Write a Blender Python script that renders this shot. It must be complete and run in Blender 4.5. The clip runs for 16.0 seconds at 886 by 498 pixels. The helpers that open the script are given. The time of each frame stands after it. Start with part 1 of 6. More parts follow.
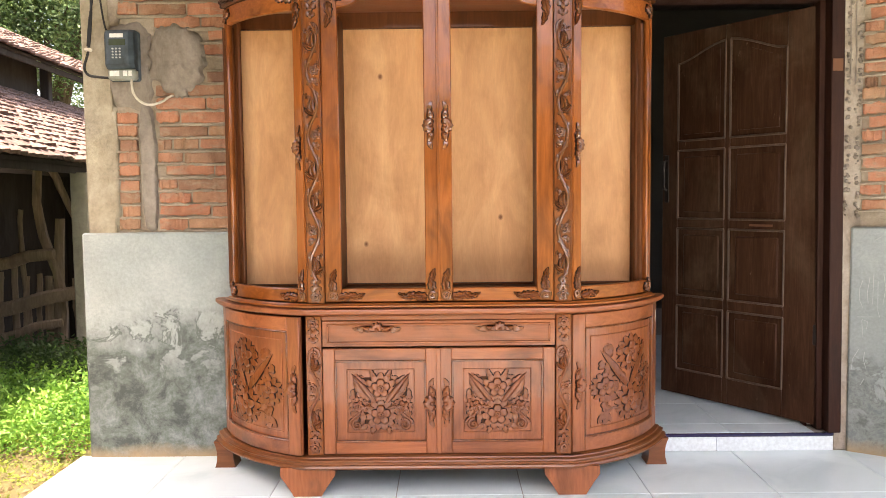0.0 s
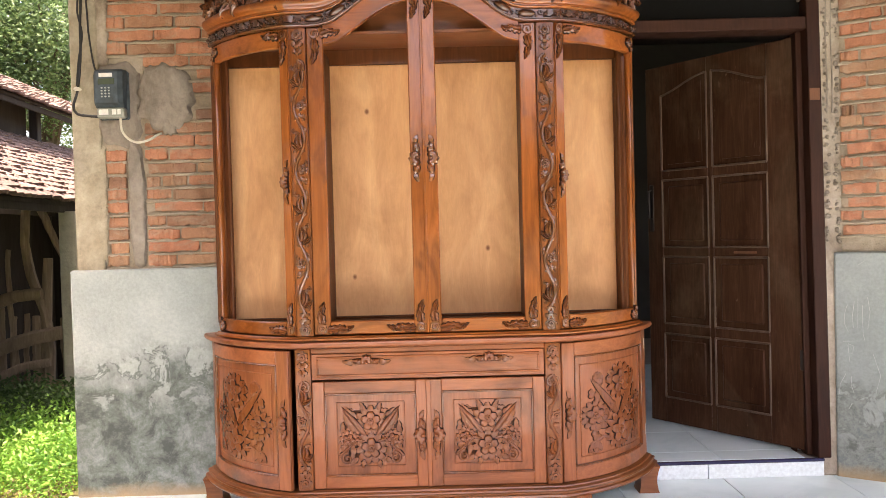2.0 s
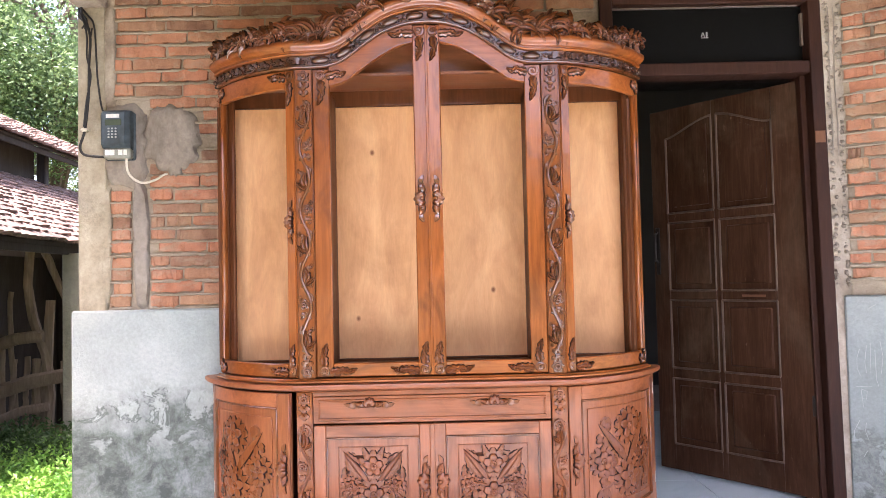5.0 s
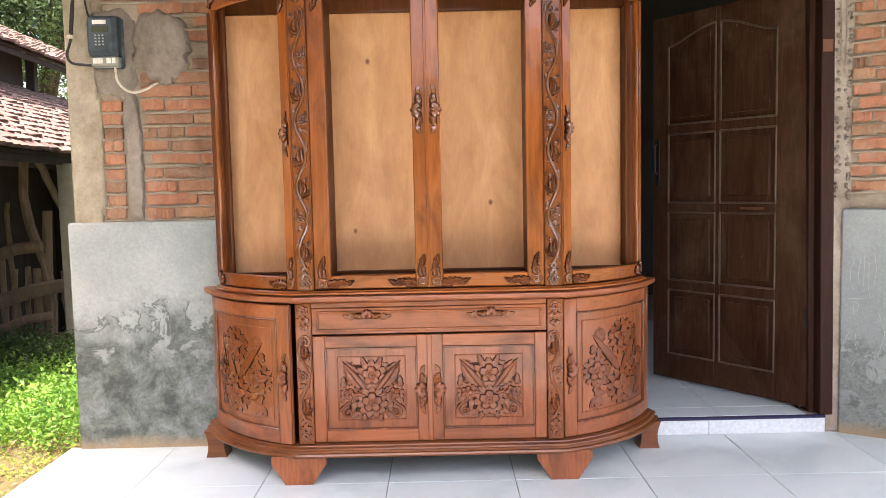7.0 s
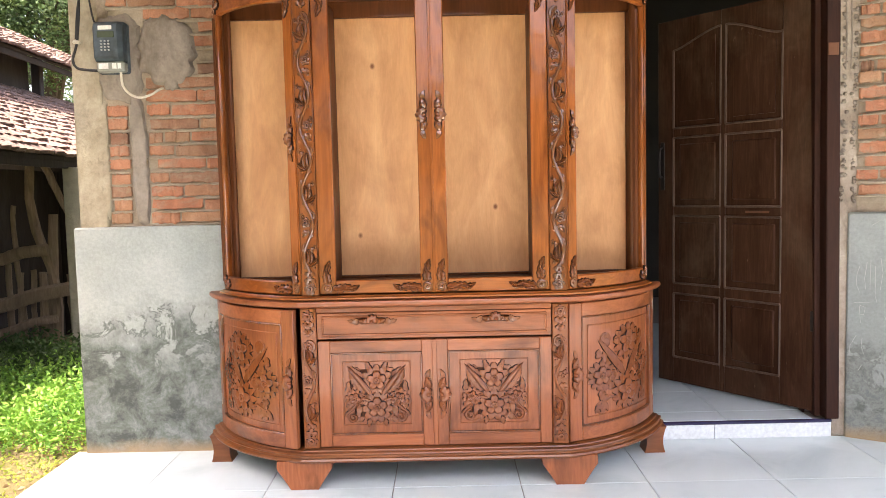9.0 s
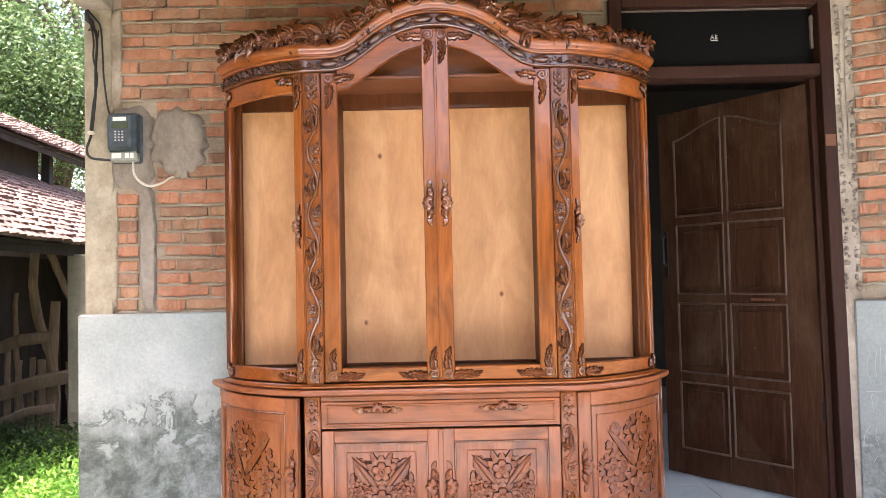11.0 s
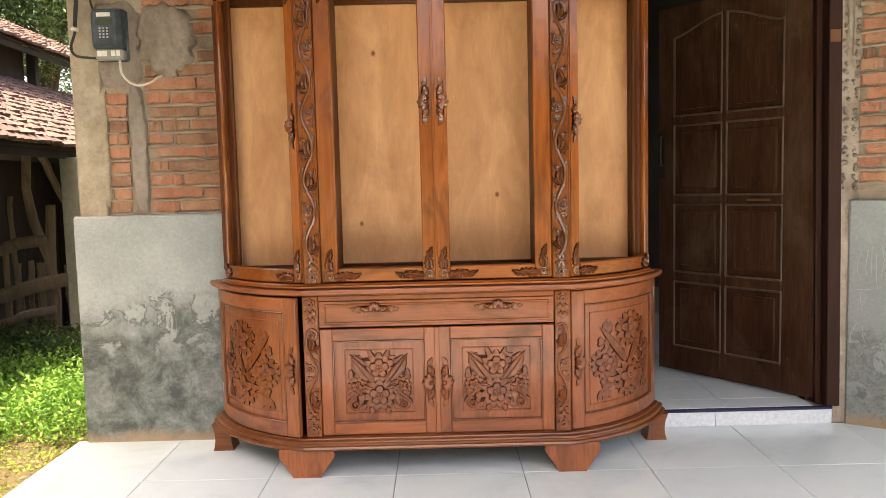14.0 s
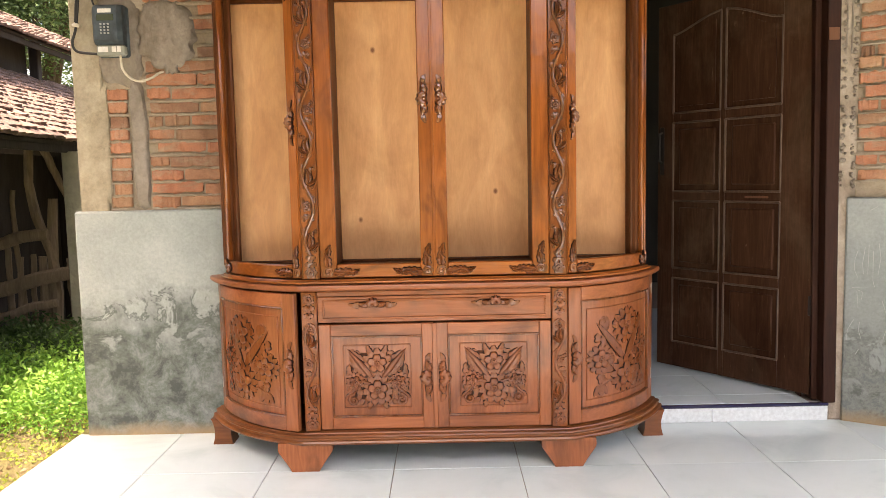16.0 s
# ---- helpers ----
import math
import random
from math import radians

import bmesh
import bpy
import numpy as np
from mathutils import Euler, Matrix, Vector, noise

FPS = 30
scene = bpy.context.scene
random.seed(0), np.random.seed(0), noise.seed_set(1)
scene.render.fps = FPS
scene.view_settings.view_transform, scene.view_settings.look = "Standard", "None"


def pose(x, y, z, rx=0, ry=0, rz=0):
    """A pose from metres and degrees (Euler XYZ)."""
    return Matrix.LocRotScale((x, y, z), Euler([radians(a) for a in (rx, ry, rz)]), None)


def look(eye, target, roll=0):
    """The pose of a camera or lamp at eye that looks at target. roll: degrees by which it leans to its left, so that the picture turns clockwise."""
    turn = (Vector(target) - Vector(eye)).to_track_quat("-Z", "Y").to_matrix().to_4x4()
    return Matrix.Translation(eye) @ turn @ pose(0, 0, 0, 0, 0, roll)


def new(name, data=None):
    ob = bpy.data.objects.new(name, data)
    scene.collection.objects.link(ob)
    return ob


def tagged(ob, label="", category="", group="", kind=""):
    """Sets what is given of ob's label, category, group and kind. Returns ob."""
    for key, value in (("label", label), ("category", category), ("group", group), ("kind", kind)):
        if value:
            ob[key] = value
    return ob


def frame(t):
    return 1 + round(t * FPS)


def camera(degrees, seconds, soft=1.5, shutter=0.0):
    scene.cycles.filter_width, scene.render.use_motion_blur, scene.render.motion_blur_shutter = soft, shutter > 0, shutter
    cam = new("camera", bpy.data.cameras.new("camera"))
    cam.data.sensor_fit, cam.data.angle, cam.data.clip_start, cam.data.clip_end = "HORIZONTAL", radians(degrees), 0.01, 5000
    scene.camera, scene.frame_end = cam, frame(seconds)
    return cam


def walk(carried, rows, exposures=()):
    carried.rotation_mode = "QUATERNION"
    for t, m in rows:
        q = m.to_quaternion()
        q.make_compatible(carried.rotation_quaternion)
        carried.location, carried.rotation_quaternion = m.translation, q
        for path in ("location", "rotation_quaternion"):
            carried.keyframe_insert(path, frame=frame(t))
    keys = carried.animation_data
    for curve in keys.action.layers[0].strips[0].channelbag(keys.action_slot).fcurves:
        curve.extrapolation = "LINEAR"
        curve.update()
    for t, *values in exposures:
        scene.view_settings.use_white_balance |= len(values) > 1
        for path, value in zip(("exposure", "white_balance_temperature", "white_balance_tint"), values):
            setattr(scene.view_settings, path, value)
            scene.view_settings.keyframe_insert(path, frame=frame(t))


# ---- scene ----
cam = camera(60.2, 16.0, 0.6)
PATH = [
    (0, (0.098, 0.147, 1.237), (0.084, 2.143, 1.105), -0.6),
    (0.5, (0.098, 0.146, 1.235), (0.099, 2.142, 1.103), -0.9),
    (1, (0.099, 0.146, 1.235), (0.108, 2.142, 1.101), -1.1),
    (1.5, (0.103, 0.137, 1.235), (0.118, 2.133, 1.109), -1.2),
    (2, (0.108, 0.123, 1.222), (0.121, 2.123, 1.181), -1.5),
    (2.5, (0.11, 0.136, 1.212), (0.122, 2.133, 1.319), -2.1),
    (3, (0.112, 0.132, 1.22), (0.116, 2.118, 1.454), -2.1),
    (3.5, (0.102, 0.137, 1.219), (0.112, 2.118, 1.488), -2.0),
    (4, (0.101, 0.135, 1.221), (0.11, 2.118, 1.481), -1.9),
    (4.5, (0.106, 0.139, 1.212), (0.116, 2.129, 1.413), -1.8),
    (5, (0.104, 0.156, 1.2), (0.109, 2.154, 1.28), -1.3),
    (7.5, (0.113, 0.17, 1.227), (0.117, 2.163, 1.064), -1.2),
    (8, (0.116, 0.168, 1.237), (0.112, 2.161, 1.076), -1.3),
    (8.5, (0.118, 0.168, 1.235), (0.11, 2.162, 1.08), -1.4),
    (9, (0.108, 0.171, 1.23), (0.101, 2.165, 1.076), -1.3),
    (9.5, (0.106, 0.169, 1.231), (0.083, 2.169, 1.2), -1.9),
    (11.8, (0.058, 0.177, 1.218), (0.062, 2.175, 1.298), -0.9),
    (12, (0.055, 0.195, 1.21), (0.046, 2.194, 1.139), -0.7),
    (12.5, (0.061, 0.189, 1.214), (0.038, 2.18, 1.028), -0.6),
    (13, (0.066, 0.186, 1.214), (0.046, 2.169, 0.953), -0.7),
    (13.5, (0.075, 0.184, 1.215), (0.058, 2.166, 0.95), -1.0),
    (14, (0.082, 0.178, 1.212), (0.085, 2.17, 1.037), -1.4),
    (14.5, (0.08, 0.173, 1.218), (0.085, 2.167, 1.063), -1.1),
    (15, (0.089, 0.167, 1.223), (0.088, 2.16, 1.057), -0.7),
    (15.5, (0.1, 0.166, 1.223), (0.099, 2.155, 1.014), -1.0),
    (16, (0.101, 0.159, 1.224), (0.097, 2.15, 1.033), -1.2),
]
EXPOSURES = [(0, 2.83, 7850, 21), (1.8, 2.77, 7850, 22), (3.0, 3.0, 6550, 27), (5.0, 3.05, 6550, 27), (7.5, 2.68, 7400, 23), (9.0, 2.86, 7500, 22), (9.7, 2.72, 7350, 22),
             (11.6, 3.22, 6700, 25), (12.0, 3.33, 6750, 25), (12.5, 2.88, 7850, 22), (13.0, 2.43, 8150, 21), (13.5, 2.28, 8150, 21), (14.0, 2.43, 8250, 21), (14.5, 2.61, 8450, 21), (15.3, 2.73, 8450, 21), (16, 2.63, 8450, 21)]
walk(cam, [(t, look(eye, target, roll)) for t, eye, target, roll in PATH], EXPOSURES)

# ---- world, sun, exposure ----
SUN_ELEV, SUN_ROT = 67.0, 203.0
world = bpy.data.worlds.new("world")
scene.world = world
world.use_nodes = True
wn = world.node_tree.nodes
sky = wn.new("ShaderNodeTexSky")
sky.sky_type = "NISHITA"
sky.sun_disc = False
sky.sun_elevation, sky.sun_rotation = radians(SUN_ELEV), radians(SUN_ROT)
sky.air_density, sky.dust_density = 1.0, 5.0
world.node_tree.links.new(sky.outputs[0], wn["Background"].inputs[0])
wn["Background"].inputs[1].default_value = 0.15
sun_data = bpy.data.lights.new("sun", "SUN")
sun_data.energy, sun_data.angle, sun_data.color = 2.6, radians(1.2), (1.0, 0.97, 0.92)
sun = new("sun", sun_data)
sun_way = Vector((math.sin(radians(SUN_ROT)) * math.cos(radians(SUN_ELEV)),
                  math.cos(radians(SUN_ROT)) * math.cos(radians(SUN_ELEV)), math.sin(radians(SUN_ELEV))))
sun.matrix_world = look(sun_way * 30, (0, 0, 0))


# ---- materials ----
def shader(name):
    m = bpy.data.materials.new(name)
    m.use_nodes = True
    return m, m.node_tree.nodes, m.node_tree.links, m.node_tree.nodes["Principled BSDF"]


def ramp(nodes, stops):
    r = nodes.new("ShaderNodeValToRGB")
    e = r.color_ramp.elements
    while len(e) < len(stops):
        e.new(0.5)
    for k, (p, c) in zip(e, stops):
        k.position, k.color = p, (*c, 1)
    return r


def mapped(nodes, links, scale, turn=(0, 0, 0)):
    g = nodes.new("ShaderNodeNewGeometry")
    mp = nodes.new("ShaderNodeMapping")
    mp.inputs["Scale"].default_value = scale
    mp.inputs["Rotation"].default_value = turn
    links.new(g.outputs["Position"], mp.inputs["Vector"])
    return mp.outputs[0]


def noise_tex(nodes, links, vec, scale, detail=4.0, rough=0.55, distort=0.0):
    n = nodes.new("ShaderNodeTexNoise")
    n.inputs["Scale"].default_value, n.inputs["Detail"].default_value = scale, detail
    n.inputs["Roughness"].default_value, n.inputs["Distortion"].default_value = rough, distort
    links.new(vec, n.inputs["Vector"])
    return n.outputs["Fac"]


def mix(nodes, links, kind, fac, a, b):
    x = nodes.new("ShaderNodeMixRGB")
    x.blend_type = kind
    for k, v in ((0, fac), (1, a), (2, b)):
        if isinstance(v, (int, float)):
            x.inputs[k].default_value = v
        elif isinstance(v, tuple):
            x.inputs[k].default_value = (*v, 1)
        else:
            links.new(v, x.inputs[k])
    return x.outputs[0]


def bump(nodes, links, bsdf, height, strength, distance=0.01):
    b = nodes.new("ShaderNodeBump")
    b.inputs["Strength"].default_value, b.inputs["Distance"].default_value = strength, distance
    links.new(height, b.inputs["Height"])
    links.new(b.outputs[0], bsdf.inputs["Normal"])


def wood(name, dark, mid, light, grain="z", rough=0.3, coat=0.5, vary=0.25, scale=1.0, relief=0.15, spec=0.5):
    """Grained wood, the grain along one axis, under a lacquer."""
    m, n, l, b = shader(name)
    s = {"z": (30, 30, 2.3), "x": (2.3, 30, 30), "y": (30, 2.3, 30)}[grain]
    v = mapped(n, l, tuple(k * scale for k in s))
    g = noise_tex(n, l, v, 1.0, 7, 0.66, 2.2)
    dark, light = tuple(0.65 * p + 0.35 * q for p, q in zip(dark, mid)), tuple(0.7 * p + 0.3 * q for p, q in zip(light, mid))
    r = ramp(n, [(0.2, dark), (0.5, mid), (0.82, light)])
    l.new(g, r.inputs[0])
    big = noise_tex(n, l, mapped(n, l, tuple(k * (0.2 if k > 5 else 0.9) * scale for k in s)), 1.0, 6, 0.6, 0.8)
    rb = ramp(n, [(0.32, (1 - vary, 1 - vary * 1.08, 1 - vary * 1.12)), (0.5, (1, 1, 1)), (0.7, (1 + vary * 0.3,) * 3)])
    l.new(big, rb.inputs[0])
    c = mix(n, l, "MULTIPLY", 1.0, r.outputs[0], rb.outputs[0])
    oi = n.new("ShaderNodeObjectInfo")
    ro = ramp(n, [(0.0, (0.86, 0.84, 0.82)), (1.0, (1.08, 1.06, 1.04))])
    l.new(oi.outputs["Random"], ro.inputs[0])
    c = mix(n, l, "MULTIPLY", 1.0, c, ro.outputs[0])
    l.new(c, b.inputs["Base Color"])
    rr = ramp(n, [(0.3, (rough * 0.8,) * 3), (0.7, (rough * 1.3,) * 3)])
    l.new(big, rr.inputs[0])
    l.new(rr.outputs[0], b.inputs["Roughness"])
    b.inputs["Specular IOR Level"].default_value = spec
    b.inputs["Coat Weight"].default_value = coat
    b.inputs["Coat Roughness"].default_value, b.inputs["Coat IOR"].default_value = 0.045, 1.76
    if coat > 0.3:
        # brushed lacquer: streaks along the grain and shallow dimples
        streak = noise_tex(n, l, mapped(n, l, tuple(k * (4.5 if k > 5 else 9.0) * scale for k in s)), 1.0, 4, 0.6, 0.5)
        wave = noise_tex(n, l, mapped(n, l, (9, 9, 9)), 1.0, 3, 0.5)
        cb = n.new("ShaderNodeBump")
        cb.inputs["Strength"].default_value, cb.inputs["Distance"].default_value = 0.26, 0.002
        l.new(mix(n, l, "ADD", 1.0, streak, mix(n, l, "MULTIPLY", 1.0, wave, (5, 5, 5))), cb.inputs["Height"])
        l.new(cb.outputs[0], b.inputs["Coat Normal"])
    bump(n, l, b, g, relief, 0.004)
    return m


def dusty(name, *args):
    """Old wood with a film of pale dust and scuffs that break it up in uneven clouds."""
    m = wood(name, *args)
    n, l = m.node_tree.nodes, m.node_tree.links
    b = n["Principled BSDF"]
    c = b.inputs["Base Color"].links[0].from_socket
    d = noise_tex(n, l, mapped(n, l, (2.2, 2.2, 1.3)), 1.0, 8, 0.68, 0.6)
    r = ramp(n, [(0.48, (0, 0, 0)), (0.72, (0.3, 0.3, 0.3))])
    l.new(d, r.inputs[0])
    c = mix(n, l, "MIX", r.outputs[0], c, (0.2, 0.145, 0.09))
    f = noise_tex(n, l, mapped(n, l, (60, 60, 9)), 1.0, 6, 0.7, 1.0)
    rf = ramp(n, [(0.66, (0, 0, 0)), (0.74, (0.5, 0.5, 0.5))])
    l.new(f, rf.inputs[0])
    l.new(mix(n, l, "MIX", rf.outputs[0], c, (0.3, 0.22, 0.15)), b.inputs["Base Color"])
    return m


def stony(name, colours, scale=6.0, rough=0.85, fine=90.0, relief=0.4, dist=0.01, vary=None, smear=None, grime=0.0):
    """Plaster, mortar, concrete, earth: blotches at one scale, grain at another."""
    m, n, l, b = shader(name)
    v = mapped(n, l, (1, 1, 1))
    g = noise_tex(n, l, v, scale, 7, 0.62, 0.4)
    r = ramp(n, [(0.22 + 0.56 * i / max(1, len(colours) - 1), c) for i, c in enumerate(colours)])
    l.new(g, r.inputs[0])
    f = noise_tex(n, l, v, fine, 5, 0.7)
    rf = ramp(n, [(0.3, (0.84,) * 3), (0.7, (1.1,) * 3)])
    l.new(f, rf.inputs[0])
    c = mix(n, l, "MULTIPLY", 1.0, r.outputs[0], rf.outputs[0])
    if vary:
        oi = n.new("ShaderNodeObjectInfo")
        rv = ramp(n, vary)
        l.new(oi.outputs["Random"], rv.inputs[0])
        c = mix(n, l, "MULTIPLY", 1.0, c, rv.outputs[0])
    if smear:
        s = noise_tex(n, l, mapped(n, l, (1, 1, 1.8)), 9.0, 9, 0.7, 0.5)
        rs = ramp(n, [(0.52, (0, 0, 0)), (0.68, (0.75, 0.75, 0.75))])
        l.new(s, rs.inputs[0])
        c = mix(n, l, "MIX", rs.outputs[0], c, smear)
    if grime:
        d = noise_tex(n, l, mapped(n, l, (1, 1, 0.6)), 4.0, 10, 0.7, 0.6)
        rd = ramp(n, [(0.36, (0.42, 0.37, 0.33)), (0.5, (0.9, 0.88, 0.86)), (0.62, (1.08, 1.08, 1.08))])
        l.new(d, rd.inputs[0])
        c = mix(n, l, "MULTIPLY", grime, c, rd.outputs[0])
    l.new(c, b.inputs["Base Color"])
    b.inputs["Roughness"].default_value = rough
    hh = mix(n, l, "ADD", 0.5, g, f)
    bump(n, l, b, hh, relief, dist)
    return m


def plain(name, colour, rough=0.5, metal=0.0, coat=0.0, fine=60.0, vary=0.12):
    m, n, l, b = shader(name)
    f = noise_tex(n, l, mapped(n, l, (1, 1, 1)), fine, 4)
    r = ramp(n, [(0.3, tuple(k * (1 - vary) for k in colour)), (0.7, tuple(min(1, k * (1 + vary)) for k in colour))])
    l.new(f, r.inputs[0])
    l.new(r.outputs[0], b.inputs["Base Color"])
    b.inputs["Roughness"].default_value, b.inputs["Metallic"].default_value = rough, metal
    b.inputs["Coat Weight"].default_value = coat
    return m


TEAK_Z = wood("teak_upright", (0.108, 0.0285, 0.0062), (0.265, 0.0755, 0.0166), (0.415, 0.133, 0.033), "z", 0.35, 0.5, 0.5, 1.0, 0.15, 0.05)
TEAK_X = wood("teak_level", (0.105, 0.0265, 0.0055), (0.255, 0.0705, 0.0152), (0.4, 0.125, 0.031), "x", 0.35, 0.7, 0.5, 1.0, 0.15, 0.05)
TEAK_RAIL = wood("teak_rail", (0.125, 0.033, 0.0072), (0.29, 0.083, 0.0185), (0.44, 0.142, 0.036), "x", 0.35, 0.45, 0.5, 1.0, 0.15, 0.05)
TEAK_LOW_Z = wood("teak_brown_upright", (0.128, 0.0365, 0.0138), (0.268, 0.0845, 0.0315), (0.405, 0.144, 0.058), "z", 0.38, 0.32, 0.5, 1.0, 0.15, 0.12)
TEAK_LOW_X = wood("teak_brown_level", (0.131, 0.0375, 0.014), (0.276, 0.0865, 0.0325), (0.415, 0.147, 0.06), "x", 0.38, 0.32, 0.5, 1.0, 0.15, 0.12)
TEAK_CARVED = wood("teak_carved", (0.055, 0.0155, 0.004), (0.16, 0.045, 0.011), (0.28, 0.088, 0.023), "z", 0.3, 1.0, 0.3, 2.0, 0.15, 0.05)
TEAK_VINE = wood("teak_vine", (0.05, 0.0145, 0.004), (0.135, 0.039, 0.01), (0.23, 0.074, 0.02), "z", 0.3, 0.85, 0.3, 2.0, 0.15, 0.05)
TEAK_GROUND = wood("teak_post_ground", (0.1, 0.028, 0.0075), (0.235, 0.068, 0.0175), (0.35, 0.112, 0.031), "z", 0.4, 0.3, 0.5, 1.5, 0.5, 0.05)
TEAK_RELIEF = wood("teak_relief", (0.09, 0.0245, 0.0072), (0.2, 0.0555, 0.016), (0.31, 0.097, 0.031), "z", 0.28, 0.6, 0.3, 2.0, 0.15, 0.05)
TEAK_PLINTH = wood("teak_plinth", (0.08, 0.025, 0.0075), (0.17, 0.055, 0.017), (0.27, 0.095, 0.032), "x", 0.35, 0.35, 0.3, 1.0, 0.15, 0.15)
TEAK_CREST = wood("teak_crest", (0.04, 0.0115, 0.004), (0.12, 0.036, 0.0105), (0.24, 0.076, 0.024), "x", 0.28, 1.0, 0.35, 2.0, 0.15, 0.05)
TEAK_DARK = wood("teak_dark_stain", (0.028, 0.0082, 0.003), (0.075, 0.0222, 0.0072), (0.15, 0.047, 0.016), "x", 0.3, 0.8, 0.3, 2.0, 0.15, 0.15)
# darker copy of the teak; shade inside the cabinet is put into its colour
TEAK_INNER_SHADE = wood("teak_inside_shaded", (0.06, 0.018, 0.006), (0.105, 0.034, 0.0115), (0.155, 0.054, 0.02), "z", 0.5, 0.1, 0.3, 1.0, 0.15, 0.1)
TEAK_MATTE = wood("teak_matte", (0.13, 0.04, 0.012), (0.2, 0.064, 0.021), (0.27, 0.095, 0.034), "x", 0.5, 0.05)
# glaze and crease shade in one dark colour, for cut edges and carved ground
GLAZE_SHADE = wood("glaze_and_crease_shade", (0.01, 0.0036, 0.002), (0.02, 0.0068, 0.0036), (0.036, 0.0122, 0.006), "z", 0.6, 0.0, 0.3, 2.0, 0.1, 0.05)
CUT_GROUND_SHADE = wood("cut_ground_shade", (0.022, 0.0075, 0.003), (0.05, 0.0165, 0.006), (0.085, 0.029, 0.011), "z", 0.65, 0.0, 0.3, 2.0, 0.15, 0.05)
GLAZE_SHADED = (TEAK_CARVED, TEAK_VINE, TEAK_RELIEF, TEAK_CREST, TEAK_DARK)     # carving whose cut edges take wiped glaze and painted crease shade


def plywood():
    """Pale rotary-cut plywood: soft mottling, faint sheets, a few knots and grubby spots."""
    m, n, l, b = shader("pale_plywood")
    v = mapped(n, l, (8, 8, 2.2))
    g = noise_tex(n, l, v, 1.0, 8, 0.68, 0.8)
    r = ramp(n, [(0.25, (0.52, 0.245, 0.095)), (0.5, (0.66, 0.345, 0.15)), (0.75, (0.77, 0.445, 0.215))])
    l.new(g, r.inputs[0])
    f = noise_tex(n, l, mapped(n, l, (110, 110, 14)), 1.0, 6, 0.65, 0.8)
    rf = ramp(n, [(0.3, (0.92, 0.91, 0.9)), (0.7, (1.04,) * 3)])
    l.new(f, rf.inputs[0])
    c = mix(n, l, "MULTIPLY", 1.0, r.outputs[0], rf.outputs[0])
    sheets = noise_tex(n, l, mapped(n, l, (3.2, 0, 0)), 1.0, 0, 0.0)
    rs = ramp(n, [(0.42, (0.93, 0.91, 0.88)), (0.55, (1.03, 1.03, 1.03))])
    l.new(sheets, rs.inputs[0])
    c = mix(n, l, "MULTIPLY", 1.0, c, rs.outputs[0])
    vo = n.new("ShaderNodeTexVoronoi")
    vo.inputs["Scale"].default_value = 1.0
    vo.inputs["Randomness"].default_value = 1.0
    l.new(mapped(n, l, (4.6, 4.6, 3.6)), vo.inputs["Vector"])
    rk = ramp(n, [(0.022, (0.32, 0.2, 0.12)), (0.06, (1, 1, 1))])
    l.new(vo.outputs["Distance"], rk.inputs[0])
    c = mix(n, l, "MULTIPLY", 1.0, c, rk.outputs[0])
    d = noise_tex(n, l, mapped(n, l, (2.4, 2.4, 1.6)), 1.0, 7, 0.65, 0.3)
    rd = ramp(n, [(0.3, (0.74, 0.67, 0.58)), (0.5, (1, 1, 1))])
    l.new(d, rd.inputs[0])
    c = mix(n, l, "MULTIPLY", 1.0, c, rd.outputs[0])
    l.new(c, b.inputs["Base Color"])
    b.inputs["Roughness"].default_value = 0.55
    bump(n, l, b, f, 0.06, 0.003)
    return m


PLY = plywood()
DOOR_WOOD = dusty("old_dark_door", (0.018, 0.0072, 0.0038), (0.05, 0.0215, 0.0118), (0.105, 0.053, 0.031), "z", 0.45, 0.0, 0.4, 1.0, 0.15, 0.12)
FRAME_WOOD = wood("red_brown_frame", (0.02, 0.0075, 0.0045), (0.036, 0.0135, 0.008), (0.062, 0.025, 0.015), "z", 0.55, 0.0, 0.4, 1.0, 0.15, 0.2)
PATCH_WOOD = wood("bare_patch_wood", (0.1, 0.042, 0.02), (0.15, 0.062, 0.029), (0.2, 0.085, 0.04), "z", 0.7, 0.0)
DOOR_EDGE = wood("rubbed_door_edge", (0.04, 0.023, 0.014), (0.095, 0.061, 0.041), (0.2, 0.14, 0.1), "z", 0.5, 0.1, 0.4, 2.0)
SHED_WOOD = wood("weathered_timber", (0.1, 0.075, 0.05), (0.21, 0.163, 0.113), (0.35, 0.28, 0.205), "z", 0.9, 0.0, 0.4, 0.8, 0.6)
MORTAR = stony("mortar", [(0.25, 0.2, 0.145), (0.36, 0.3, 0.225), (0.46, 0.395, 0.31)], 7.0, 0.95, 120.0, 0.9, 0.012, grime=0.45)
CONCRETE = stony("rough_concrete", [(0.2, 0.16, 0.125), (0.34, 0.285, 0.225), (0.43, 0.37, 0.3), (0.47, 0.415, 0.35)], 5.0, 0.92, 70.0, 0.9, 0.012, grime=0.7)
COLUMN = stony("pale_column_plaster", [(0.17, 0.143, 0.1), (0.34, 0.292, 0.208), (0.43, 0.38, 0.28), (0.33, 0.298, 0.24)], 4.0, 0.92, 60.0, 0.9, 0.012, grime=0.55)
